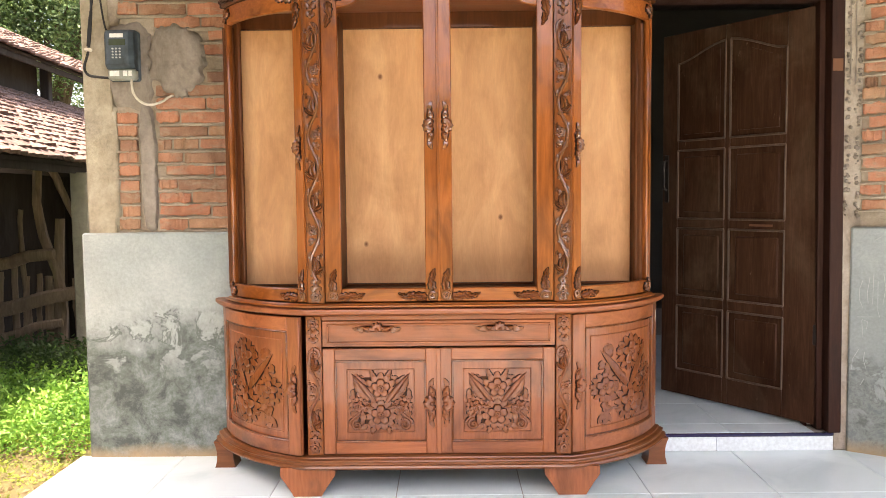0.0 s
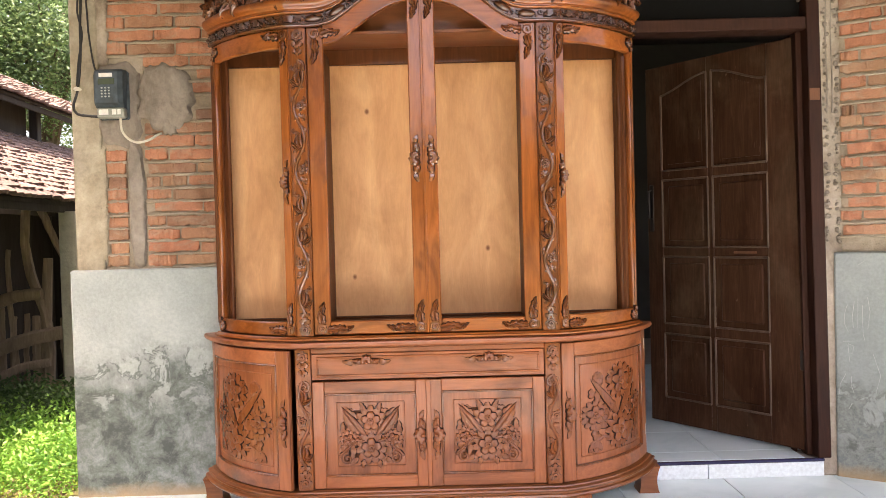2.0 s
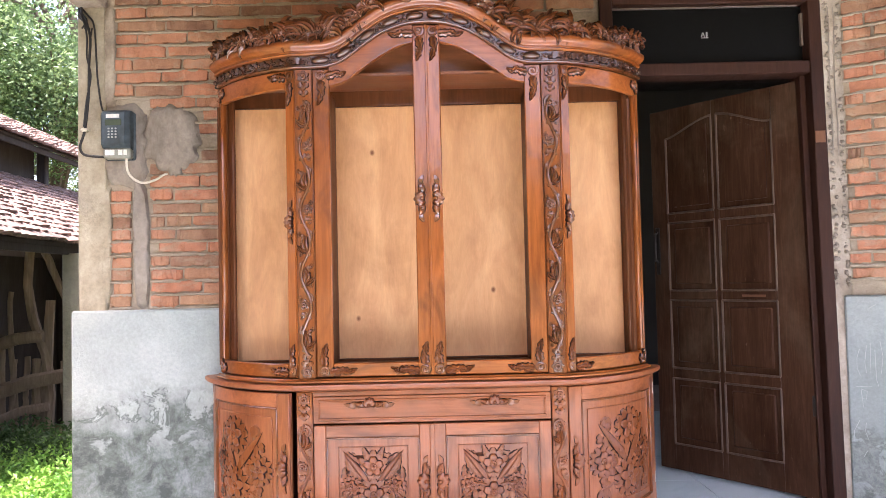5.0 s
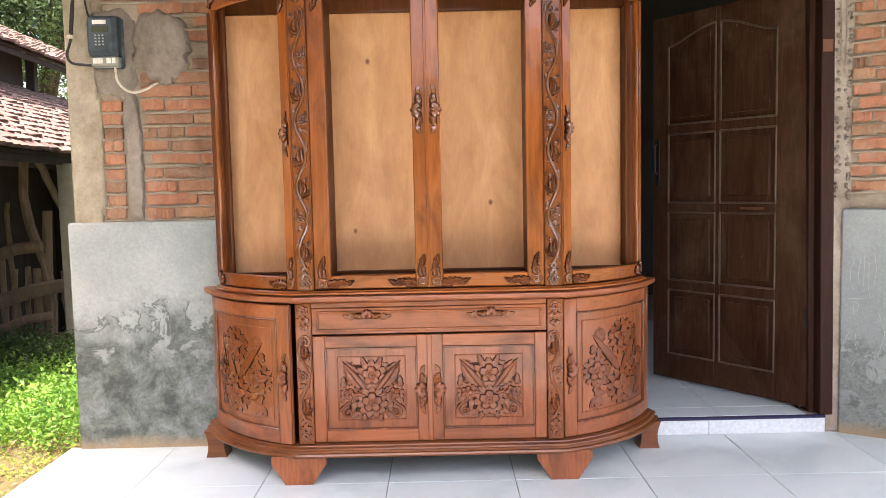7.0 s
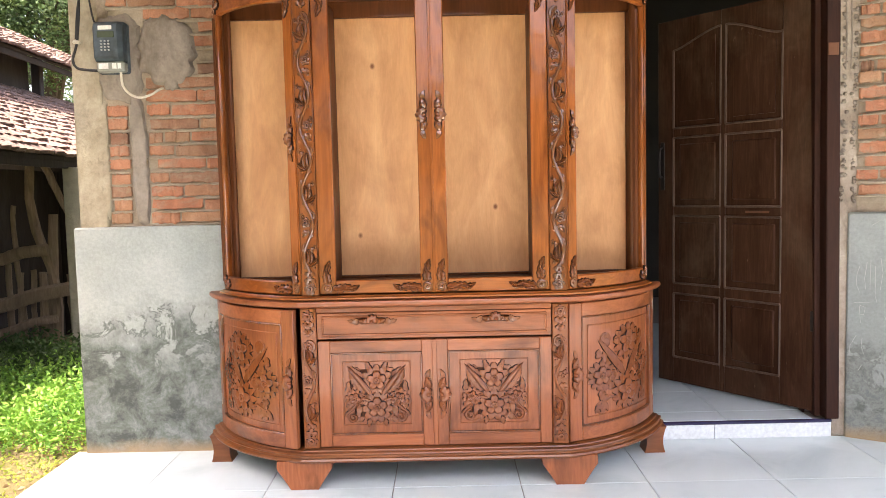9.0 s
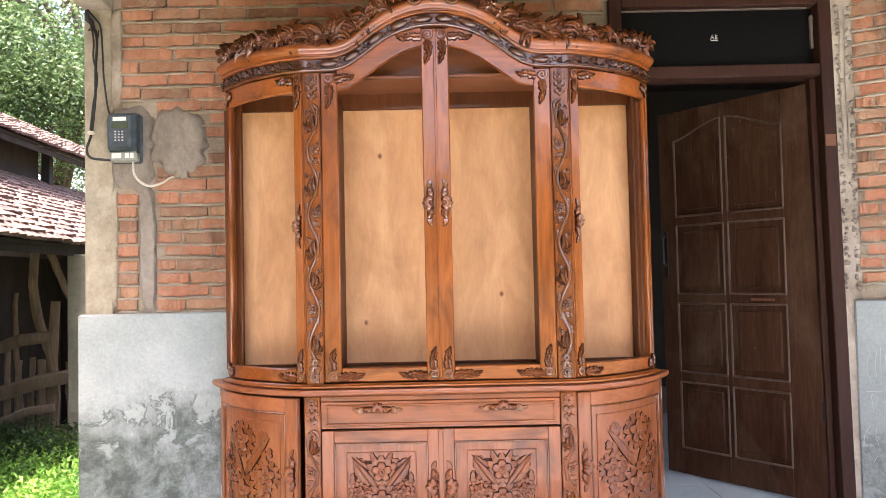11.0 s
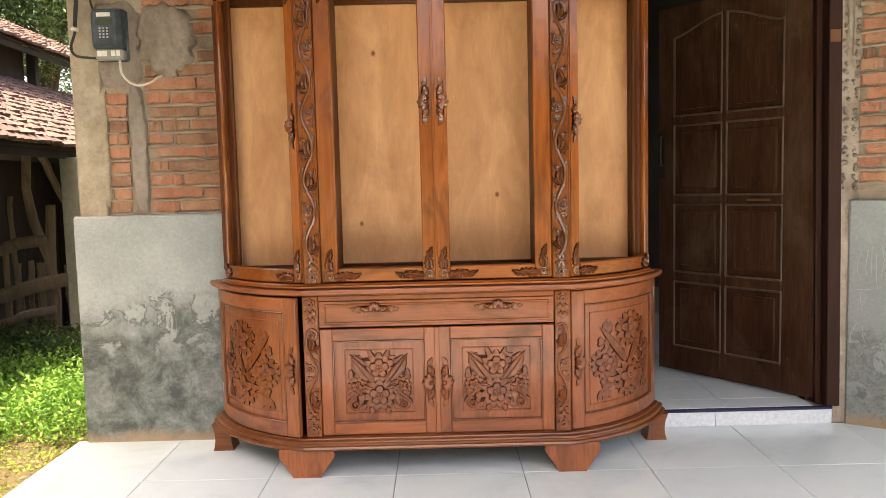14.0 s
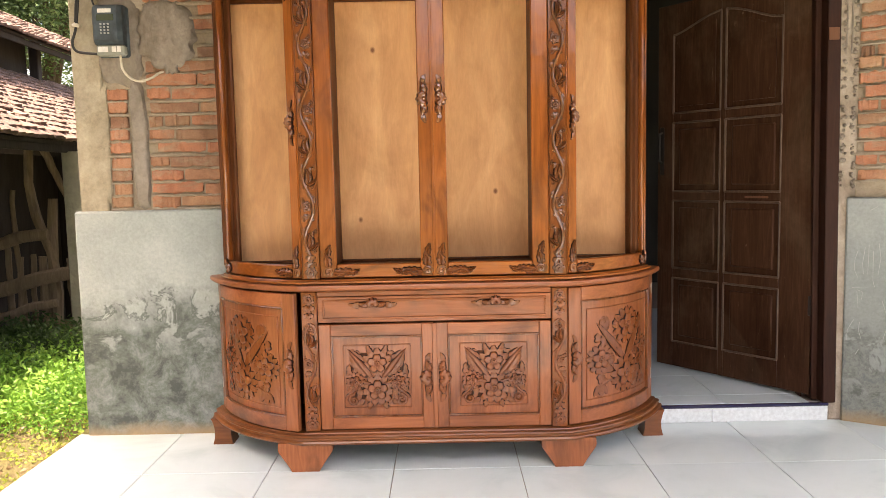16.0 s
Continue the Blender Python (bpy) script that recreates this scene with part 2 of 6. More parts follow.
BRICK = stony("red_brick", [(0.24, 0.108, 0.066), (0.42, 0.2, 0.124), (0.49, 0.25, 0.16), (0.47, 0.285, 0.195)], 8.0, 0.95, 140.0, 1.0, 0.012,
              [(0.0, (0.55, 0.6, 0.62)), (0.07, (0.78, 0.86, 0.84)), (0.2, (0.98, 0.98, 0.92)), (0.72, (1.12, 0.95, 0.87)), (0.9, (0.96, 1.12, 1.04)), (1.0, (0.7, 0.76, 0.76))], (0.4, 0.31, 0.225), 0.5)
EARTH = stony("earth_ground", [(0.07, 0.06, 0.025), (0.14, 0.1, 0.05), (0.13, 0.125, 0.035), (0.2, 0.145, 0.08)], 3.0, 0.98, 60.0, 1.0, 0.03)
# near-black plaster: the room's lack of light is put into its colour
SHADE_PLASTER = stony("shade_dark_plaster", [(0.03, 0.03, 0.028), (0.05, 0.05, 0.046)], 2.0, 0.9)
BLACK_IRON = plain("dark_iron", (0.03, 0.025, 0.022), 0.55, 0.6)
PATCH_CEMENT = stony("trowelled_cement", [(0.19, 0.158, 0.124), (0.275, 0.237, 0.195), (0.345, 0.302, 0.255)], 6.0, 0.92, 45.0, 0.8, 0.012, grime=0.65)
# near-black timber: the shade under roofs and in the shed is in its colour
SHADE_TIMBER = wood("shade_dark_timber", (0.012, 0.01, 0.008), (0.025, 0.02, 0.016), (0.045, 0.036, 0.028), "z", 0.9, 0.0)
TARP = stony("old_tarpaulin", [(0.2, 0.2, 0.15), (0.3, 0.295, 0.225)], 2.0, 0.8, 20.0, 0.6, 0.03)
METER_BODY = plain("dusty_teal_plastic", (0.04, 0.058, 0.068), 0.55, 0, 0, 25.0, 0.45)
METER_CLEAR = plain("milky_plastic", (0.25, 0.26, 0.22), 0.3)
STICKER = plain("white_paper", (0.7, 0.69, 0.64), 0.8)
LCD = plain("lcd_green", (0.05, 0.065, 0.035), 0.15)
KEY = plain("pale_key", (0.42, 0.44, 0.42), 0.5)
CABLE_WHITE = plain("cream_plastic", (0.6, 0.55, 0.45), 0.45)
BLACK = plain("black_rubber", (0.012, 0.012, 0.013), 0.5)
BRASS = plain("brass", (0.65, 0.42, 0.16), 0.3, 1.0)
STEEL = plain("steel", (0.5, 0.48, 0.44), 0.35, 1.0)


def math_node(n, l, op, a, b, c=None):
    q = n.new("ShaderNodeMath")
    q.operation = op
    for k, v in enumerate((a, b, c)):
        if v is None:
            continue
        if isinstance(v, (int, float)):
            q.inputs[k].default_value = v
        else:
            l.new(v, q.inputs[k])
    return q.outputs[0]


def cement_dado(name, base, pale, dark, damp_top, slope):
    """Grey cement plaster: smooth above, clouded with damp lower down, flaking along the damp line, mud at the foot."""
    m, n, l, b = shader(name)
    v = mapped(n, l, (1, 1, 1))
    sep = n.new("ShaderNodeSeparateXYZ")
    l.new(v, sep.inputs[0])
    g = noise_tex(n, l, v, 2.6, 7, 0.62, 0.2)
    r = ramp(n, [(0.3, base), (0.7, pale)])
    l.new(g, r.inputs[0])
    cloud = noise_tex(n, l, v, 8.0, 12, 0.75, 0.3)
    r2 = ramp(n, [(0.4, tuple(k * 0.75 for k in dark)), (0.5, tuple(k * 1.5 for k in dark)), (0.57, tuple(k * 0.66 for k in base)), (0.66, tuple(k * 0.9 for k in base)), (0.74, pale)])
    l.new(cloud, r2.inputs[0])
    ragged = noise_tex(n, l, v, 5.0, 10, 0.72, 0.3)
    tilted = math_node(n, l, "ADD", math_node(n, l, "MULTIPLY_ADD", sep.outputs["X"], -slope, sep.outputs["Z"]), -slope - 0.25)
    level = math_node(n, l, "MULTIPLY_ADD", ragged, 0.5, tilted)
    damp = ramp(n, [(damp_top - 0.12, (1, 1, 1)), (damp_top, (0.55, 0.55, 0.55)), (damp_top + 0.1, (0, 0, 0))])
    l.new(level, damp.inputs[0])
    c = mix(n, l, "MIX", damp.outputs[0], r.outputs[0], r2.outputs[0])
    # flaked, chalky patches close to the damp line
    fl = noise_tex(n, l, v, 6.0, 9, 0.66, 0.6)
    flake = ramp(n, [(0.52, (0, 0, 0)), (0.56, (0.5, 0.5, 0.5)), (0.7, (0.4, 0.4, 0.4))])
    rim = ramp(n, [(0.485, (0, 0, 0)), (0.51, (0.85, 0.85, 0.85)), (0.525, (0.7, 0.7, 0.7)), (0.535, (0, 0, 0))])
    l.new(fl, rim.inputs[0])
    l.new(fl, flake.inputs[0])
    band = ramp(n, [(max(0.0, damp_top - 0.3), (0, 0, 0)), (max(0.01, damp_top - 0.16), (1, 1, 1)), (damp_top + 0.02, (1, 1, 1)), (damp_top + 0.05, (0, 0, 0))])
    l.new(level, band.inputs[0])
    fm = mix(n, l, "MULTIPLY", 1.0, flake.outputs[0], band.outputs[0])
    c = mix(n, l, "MIX", mix(n, l, "MULTIPLY", 1.0, rim.outputs[0], band.outputs[0]), c, tuple(k * 1.1 for k in dark))
    c = mix(n, l, "MIX", fm, c, tuple(min(0.7, k * 1.06) for k in pale))
    f = noise_tex(n, l, v, 70, 5, 0.7)
    rf = ramp(n, [(0.3, (0.86,) * 3), (0.7, (1.08,) * 3)])
    l.new(f, rf.inputs[0])
    c = mix(n, l, "MULTIPLY", 1.0, c, rf.outputs[0])
    mud = ramp(n, [(0.05, (1, 1, 1)), (0.12, (0, 0, 0))])
    l.new(math_node(n, l, "MULTIPLY_ADD", ragged, 0.11, sep.outputs["Z"]), mud.inputs[0])
    c = mix(n, l, "MIX", mud.outputs[0], c, (0.33, 0.24, 0.14))
    l.new(c, b.inputs["Base Color"])
    b.inputs["Roughness"].default_value = 0.8
    hh = mix(n, l, "ADD", 0.5, mix(n, l, "ADD", 0.6, cloud, f), fm)
    bump(n, l, b, hh, 0.6, 0.008)
    return m


DADO = cement_dado("cement_dado", (0.29, 0.33, 0.31), (0.42, 0.46, 0.432), (0.088, 0.106, 0.092), 0.68, 0.1)
DADO_DARK = cement_dado("cement_dado_green", (0.235, 0.268, 0.26), (0.33, 0.365, 0.35), (0.15, 0.167, 0.152), 0.4, 0.0)


def tile_mat():
    m, n, l, b = shader("glazed_tile")
    v = mapped(n, l, (1, 1, 1))
    g = noise_tex(n, l, v, 2.4, 6, 0.6, 0.8)
    r = ramp(n, [(0.32, (0.57, 0.69, 0.7)), (0.46, (0.655, 0.765, 0.77)), (0.68, (0.7, 0.805, 0.81))])
    l.new(g, r.inputs[0])
    oi = n.new("ShaderNodeObjectInfo")
    rv = ramp(n, [(0.0, (0.94, 0.96, 0.98)), (1.0, (1.01, 1.01, 1.0))])
    l.new(oi.outputs["Random"], rv.inputs[0])
    c = mix(n, l, "MULTIPLY", 1.0, r.outputs[0], rv.outputs[0])
    l.new(c, b.inputs["Base Color"])
    d = noise_tex(n, l, v, 9.0, 5, 0.6)
    rr = ramp(n, [(0.3, (0.13,) * 3), (0.7, (0.18,) * 3)])
    l.new(d, rr.inputs[0])
    l.new(rr.outputs[0], b.inputs["Roughness"])
    return m


TILE = tile_mat()
GROUT = plain("grout", (0.26, 0.235, 0.2), 0.9)
BLUE_TRIM = plain("dark_blue_tile", (0.02, 0.018, 0.06), 0.25)
WHITE_TILE = plain("white_riser_tile", (0.64, 0.7, 0.72), 0.3)


GLASS = plain("dusty_dark_glass", (0.003, 0.003, 0.003), 0.5)
GLASS.node_tree.nodes["Principled BSDF"].inputs["Specular IOR Level"].default_value = 0.1


def leaf_mat(name, a, b2, c2):
    m, n, l, b = shader(name)
    g = n.new("ShaderNodeNewGeometry")
    r = ramp(n, [(0.12, a), (0.5, b2), (0.88, c2)])
    clump = noise_tex(n, l, mapped(n, l, (1, 1, 1)), 2.2, 3, 0.6)
    spread = ramp(n, [(0.32, (0, 0, 0)), (0.68, (1, 1, 1))])
    l.new(clump, spread.inputs[0])
    l.new(mix(n, l, "MIX", 0.55, g.outputs["Random Per Island"], spread.outputs[0]), r.inputs[0])
    l.new(r.outputs[0], b.inputs["Base Color"])
    b.inputs["Roughness"].default_value = 0.5
    tr = n.new("ShaderNodeBsdfTranslucent")
    l.new(r.outputs[0], tr.inputs[0])
    ms = n.new("ShaderNodeMixShader")
    ms.inputs[0].default_value = 0.35
    l.new(b.outputs[0], ms.inputs[1])
    l.new(tr.outputs[0], ms.inputs[2])
    l.new(ms.outputs[0], n["Material Output"].inputs[0])
    return m


LEAF_TREE = leaf_mat("tree_leaves", (0.03, 0.065, 0.024), (0.095, 0.175, 0.062), (0.27, 0.38, 0.165))
LEAF_WEED = leaf_mat("weed_leaves", (0.05, 0.16, 0.022), (0.17, 0.37, 0.055), (0.34, 0.57, 0.115))
LEAF_DARK = leaf_mat("shade_leaves", (0.025, 0.06, 0.015), (0.045, 0.1, 0.025), (0.07, 0.13, 0.03))
LEAF_MOSS = leaf_mat("moss_leaves", (0.17, 0.27, 0.04), (0.32, 0.4, 0.06), (0.45, 0.46, 0.12))
LEAF_DRY = leaf_mat("dry_leaves", (0.16, 0.09, 0.04), (0.28, 0.18, 0.09), (0.42, 0.34, 0.22))
BARK = stony("bark", [(0.07, 0.055, 0.04), (0.14, 0.115, 0.085)], 12.0, 0.95)
ROOF_TILE = stony("clay_roof_tile", [(0.07, 0.046, 0.036), (0.155, 0.103, 0.082), (0.25, 0.178, 0.145)], 9.0, 0.92, 80.0, 0.6, 0.01,
                  [(0.0, (0.6, 0.62, 0.64)), (0.3, (0.85, 0.85, 0.85)), (0.65, (1.1, 1.04, 1.02)), (0.85, (1.25, 1.25, 1.24)), (1.0, (0.7, 0.72, 0.66))])


# ---- mesh tools ----
def mesh_ob(name, verts, faces, material, smooth=40, cut=()):
    me = bpy.data.meshes.new(name)
    me.from_pydata([tuple(v) for v in verts], [], faces)
    bm = bmesh.new()
    bm.from_mesh(me)
    bmesh.ops.recalc_face_normals(bm, faces=bm.faces)
    bm.to_mesh(me)
    bm.free()
    me.materials.append(material)
    if cut and material in GLAZE_SHADED:
        # cut faces get the dark colour of glaze and painted crease shade
        me.materials.append(GLAZE_SHADE)
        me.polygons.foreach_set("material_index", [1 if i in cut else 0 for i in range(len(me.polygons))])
    if smooth:
        me.polygons.foreach_set("use_smooth", [True] * len(me.polygons))
        me.set_sharp_from_angle(angle=radians(smooth))
    return new(name, me)


def raw_ob(name, verts, faces, material, smooth=True):
    """As mesh_ob, for large meshes: faces stay as they are given."""
    me = bpy.data.meshes.new(name)
    me.from_pydata([tuple(v) for v in verts], [], faces)
    me.materials.append(material)
    if smooth:
        me.polygons.foreach_set("use_smooth", [True] * len(me.polygons))
    return new(name, me)


class Solid:
    """Gathers vertices and faces in flat coordinates (along, out, up)."""

    def __init__(self):
        self.v, self.f, self.g = [], [], set()

    def add(self, verts, faces, cut=()):
        """cut: which of the faces are the cut edges of a carving."""
        k, q = len(self.v), len(self.f)
        self.v += verts
        self.g |= {q + i for i in cut}
        self.f += [tuple(i + k for i in q) for q in faces]
        return self

    def slab(self, s0, s1, d0, d1, z0, z1, b=0.003, n=1):
        """A block with chamfered edges, cut into n along s."""
        b = min(b, (s1 - s0) * 0.45, abs(d1 - d0) * 0.45, (z1 - z0) * 0.45)

        def ring(s, i):
            a0, a1, c0, c1 = d0 + i, d1 - i, z0 + i, z1 - i
            q = b if i == 0 else 0.0004
            return [(s, a0 + q, c0), (s, a1 - q, c0), (s, a1, c0 + q), (s, a1, c1 - q), (s, a1 - q, c1), (s, a0 + q, c1), (s, a0, c1 - q), (s, a0, c0 + q)]
        st = [(s0, b)] + [(s0 + b + (s1 - s0 - 2 * b) * i / n, 0) for i in range(n + 1)] + [(s1, b)]
        verts = [p for s, i in st for p in ring(s, i)]
        faces = [tuple(range(8)), tuple(range(len(verts) - 8, len(verts)))]
        for r in range(len(st) - 1):
            faces += [(r * 8 + k, r * 8 + (k + 1) % 8, r * 8 + 8 + (k + 1) % 8, r * 8 + 8 + k) for k in range(8)]
        return self.add(verts, faces)

    def strip(self, us, low, high, d0, d1):
        """A board between two edges that run over us."""
        verts, faces = [], []
        for u in us:
            a, c = low(u), high(u)
            verts += [(u, d0, a), (u, d1, a), (u, d1, c), (u, d0, c)]
        m = len(us)
        faces += [(0, 1, 2, 3), tuple(range(4 * m - 4, 4 * m))]
        for r in range(m - 1):
            faces += [(r * 4 + k, r * 4 + (k + 1) % 4, r * 4 + 4 + (k + 1) % 4, r * 4 + 4 + k) for k in range(4)]
        return self.add(verts, faces)

    def leaf(self, s, z, turn, length, width, h, bend=0.0, lobes=0, base=0.0, n=8, m=5, dip=0.35, tilt=0.0, blunt=0.8):
        """A carved leaf or petal from (s, z), turned by degrees from the along axis."""
        verts, faces = [], []
        ks = {5: (-1.12, -0.86, 0, 0.86, 1.12), 7: (-1.12, -0.88, -0.46, 0, 0.46, 0.88, 1.12)}.get(m) or [2 * j / (m - 1) - 1 for j in range(m)]
        ps, pz, a = s, z, radians(turn)
        for i in range(n + 1):
            t = i / n
            w = width * (math.sin(math.pi * min(1, 0.06 + (0.94 if blunt > 0.5 else 0.9) * t ** 0.75)) ** blunt)
            if lobes:
                w *= 0.72 + 0.4 * abs(math.sin(lobes * math.pi * t))
            ca, sa = math.cos(a), math.sin(a)
            for j in range(m):
                k = ks[j]
                d = h * (0.45 + 0.55 * math.sin(math.pi * (0.12 + 0.78 * t))) * (1 - 0.5 * k * k) - dip * h * math.exp(-(k / 0.22) ** 2)
                if abs(k) > 0.99 or i in (0, n):
                    d = -0.002
                verts.append((ps - sa * w * k, base + d + tilt * length * t, pz + ca * w * k))
            ps, pz, a = ps + ca * length / n, pz + sa * length / n, a + radians(bend) / n
        for i in range(n):
            faces += [(i * m + j, i * m + j + 1, i * m + m + j + 1, i * m + m + j) for j in range(m - 1)]
        return self.add(verts, faces, [i * (m - 1) + j for i in range(n) for j in (0, m - 2)] if width > 0.0088 else ())

    def tube(self, pts, r0, r1, base=0.0, k=6, flat=1.0):
        """A rounded stem through (s, z) or (s, d, z) points, tapering from r0 to r1."""
        p = [np.array((q[0], base, q[1]) if len(q) == 2 else q, float) for q in pts]
        verts, faces = [], []
        for i, q in enumerate(p):
            t = p[min(i + 1, len(p) - 1)] - p[max(i - 1, 0)]
            t = t / (np.linalg.norm(t) + 1e-9)
            up = np.array((0.0, 1.0, 0.0)) if abs(t[1]) < 0.9 else np.array((1.0, 0, 0))
            e = np.cross(t, up)
            e /= np.linalg.norm(e)
            w = np.cross(e, t)
            r = r0 + (r1 - r0) * i / (len(p) - 1)
            verts += [tuple(q + r * (e * math.cos(2 * math.pi * c / k) + w * flat * math.sin(2 * math.pi * c / k))) for c in range(k)]
        for i in range(len(p) - 1):
            faces += [(i * k + c, i * k + (c + 1) % k, i * k + k + (c + 1) % k, i * k + k + c) for c in range(k)]
        faces += [tuple(range(k)), tuple(range(len(verts) - k, len(verts)))]
        return self.add(verts, faces, [i * k + c for i in range(len(p) - 1) for c in range(k) if math.sin(2 * math.pi * (c + 0.5) / k) < -0.1])

    def spiral(self, s, z, r, turn, turns, thick, way=1, base=0.0, out=0.0):
        """A scroll that winds inwards from radius r to its eye."""
        pts = []
        n = int(14 * turns) + 2
        for i in range(n):
            t = i / (n - 1)
            a = radians(turn) + way * turns * 2 * math.pi * t
            q = r * (1 - 0.86 * t)
            pts.append((s + q * math.cos(a), base + out * t, z + q * math.sin(a)))
        self.tube(pts, thick, thick * 0.55)
        self.dome(s, z, thick * 1.0, thick * 1.3, base + out)
        return self

    def dome(self, s, z, r, h, base=0.0, k=8):
        verts = [(s, base + h, z)]
        for i, q in enumerate((0.5, 0.87, 1.0)):
            verts += [(s + r * q * math.cos(2 * math.pi * c / k), base + h * math.sqrt(max(0, 1 - q * q)) - (0.002 if i == 2 else 0), z + r * q * math.sin(2 * math.pi * c / k)) for c in range(k)]
        faces = [(0, 1 + c, 1 + (c + 1) % k) for c in range(k)]
        for i in range(2):
            faces += [(1 + i * k + c, 1 + i * k + (c + 1) % k, 1 + i * k + k + (c + 1) % k, 1 + i * k + k + c) for c in range(k)]
        return self.add(verts, faces, range(2 * k, 3 * k))

    def flower(self, s, z, r, petals=8, h=0.012, turn=0.0, lobes=0, base=0.0):
        for i in range(petals):
            a = turn + 360 * i / petals
            self.leaf(s + 0.2 * r * math.cos(radians(a)), z + 0.2 * r * math.sin(radians(a)), a, r * 0.8, r * 2.2 / petals, h * 0.7, 0, lobes, base, 6, 5, 0.4)
        for i in range(5):
            a = turn + 20 + 72 * i
            self.leaf(s, z, a, r * 0.55, r * 0.3, h, 0, 0, base + 0.35 * h, 5, 5, 0.3)
        return self.dome(s, z, r * 0.2, h * 0.7, base + h * 0.9)

    def shaped(self, fold):
        return [fold(*p) for p in self.v], self.f


def spline(pts, k=6):
    """A smooth run through the points."""
    p = [Vector(pts[0])] + [Vector(q) for q in pts] + [Vector(pts[-1])]
    out = []
    for i in range(1, len(p) - 2):
        for j in range(k):
            t = j / k
            a, b, c, d = p[i - 1:i + 3]
            out.append(tuple(0.5 * (2 * b + (c - a) * t + (2 * a - 5 * b + 4 * c - d) * t * t + (3 * b - a - 3 * c + d) * t ** 3)))
    return out + [tuple(p[-2])]


def part(name, solid, material, parent, label="", fold=None, smooth=40):
    v, f = solid.shaped(fold) if fold else (solid.v, solid.f)
    ob = mesh_ob(name, v, f, material, smooth, solid.g)
    ob.parent = parent
    if label:
        ob["label"] = label
    return ob


def box(x0, x1, y0, y1, z0, z1, b=0.003):
    return Solid().slab(x0, x1, y0, y1, z0, z1, b)


def thing(name, label, category, group="", at=(0, 0, 0)):
    ob = new(name)
    ob.empty_display_size = 0.1
    ob.location = at
    return tagged(ob, label, category, group)


def structure(name, solid, material, label, category, fold=None, smooth=40):
    v, f = solid.shaped(fold) if fold else (solid.v, solid.f)
    return tagged(mesh_ob(name, v, f, material, smooth), label, category, kind="structure")


# ---- the house ----
WALL_Y, WALL_X0, DOOR_X0, DOOR_X1, DOOR_TOP = 3.80, -1.62, 0.895, 1.957, 2.56
CEIL = 3.1
ANG = radians(-33)          # the further wall turns towards the porch
CORNER = (2.02, WALL_Y)


def turned(s, d, z):
    """Along, out and up on the turned wall."""
    return (CORNER[0] + s * math.cos(ANG) + d * math.sin(ANG), CORNER[1] + s * math.sin(ANG) - d * math.cos(ANG), z)


def on_wall(s, d, z):
    return (s, WALL_Y - d, z)


wall = Solid()
wall.slab(WALL_X0, DOOR_X0, WALL_Y + 0.013, WALL_Y + 0.15, -0.2, CEIL, 0.004)
wall.slab(DOOR_X0, DOOR_X1, WALL_Y + 0.013, WALL_Y + 0.15, DOOR_TOP, CEIL, 0.004)
wall.slab(DOOR_X1, CORNER[0] + 0.08, WALL_Y + 0.012, WALL_Y + 0.15, -0.2, CEIL, 0.004)
wall_back = structure("wall_back", wall, MORTAR, "bare brick house wall with rough grey mortar joints", "wall")
wall_side = structure("wall_side", Solid().slab(0.0, 1.0, -0.16, -0.013, -0.2, CEIL, 0.004), MORTAR,
                      "bare brick wall beside the doorway, turned towards the porch", "wall", turned)
structure("floor_inside", box(-1.6, 4.6, WALL_Y + 0.15, 8.0, -0.1, 0.079), GROUT, "grout bed of the room floor", "floor")
# room walls, with the indoor shade painted into their colour
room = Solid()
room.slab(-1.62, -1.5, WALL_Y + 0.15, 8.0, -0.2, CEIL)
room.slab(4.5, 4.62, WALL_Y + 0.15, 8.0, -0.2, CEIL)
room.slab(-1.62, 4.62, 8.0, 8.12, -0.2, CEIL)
structure("wall_room", room, SHADE_PLASTER, "plastered room walls behind the door, near-black as painted shade", "wall")
# ceiling out of view; front edge and left overhang are placed to shade the wall
structure("ceiling", box(-1.66, 4.7, 0.62, 8.2, CEIL, CEIL + 0.1).slab(-2.2, -1.662, 0.62, 3.95, CEIL, CEIL + 0.1), SHADE_TIMBER, "unseen porch ceiling, its edges set to shade the wall", "ceiling")

# plaster bands, columns and beams
structure("column_left", Solid().slab(WALL_X0, -1.487, -0.012, 0.012, 1.075, 2.55, 0.006).slab(WALL_X0 - 0.012, -1.5, -0.15, -0.013, -0.2, 2.55, 0.004), COLUMN,
          "rough cast concrete corner column", "column", on_wall)
structure("dado_left", Solid().slab(-1.652, 0.9, -0.01, 0.024, -0.02, 1.09, 0.01), DADO,
          "grey cement plaster with damp stains and flaking", "wall", on_wall)
structure("dado_right", Solid().slab(0.0, 1.0, -0.02, 0.022, -0.02, 1.083, 0.008), DADO_DARK,
          "dark grey cement plaster with white chalk scrawls", "wall", turned)
structure("column_right", Solid().slab(1.95, 2.07, -0.011, 0.007, 0.0, 2.6, 0.006), CONCRETE,
          "rough cement strip beside the door frame", "column", on_wall)
structure("beam_left", box(WALL_X0, -1.485, -0.6, WALL_Y + 0.01, 2.545, 2.73, 0.006), CONCRETE, "grey cast concrete porch beam", "beam")
structure("beam_right", box(2.0, 2.14, -0.6, WALL_Y + 0.01, 2.60, 2.80, 0.006), CONCRETE, "grey cast concrete porch beam", "beam")
structure("parapet_left", box(WALL_X0, -1.50, -0.6, WALL_Y + 0.012, 2.731, CEIL), MORTAR, "brick infill above the porch beam", "wall")
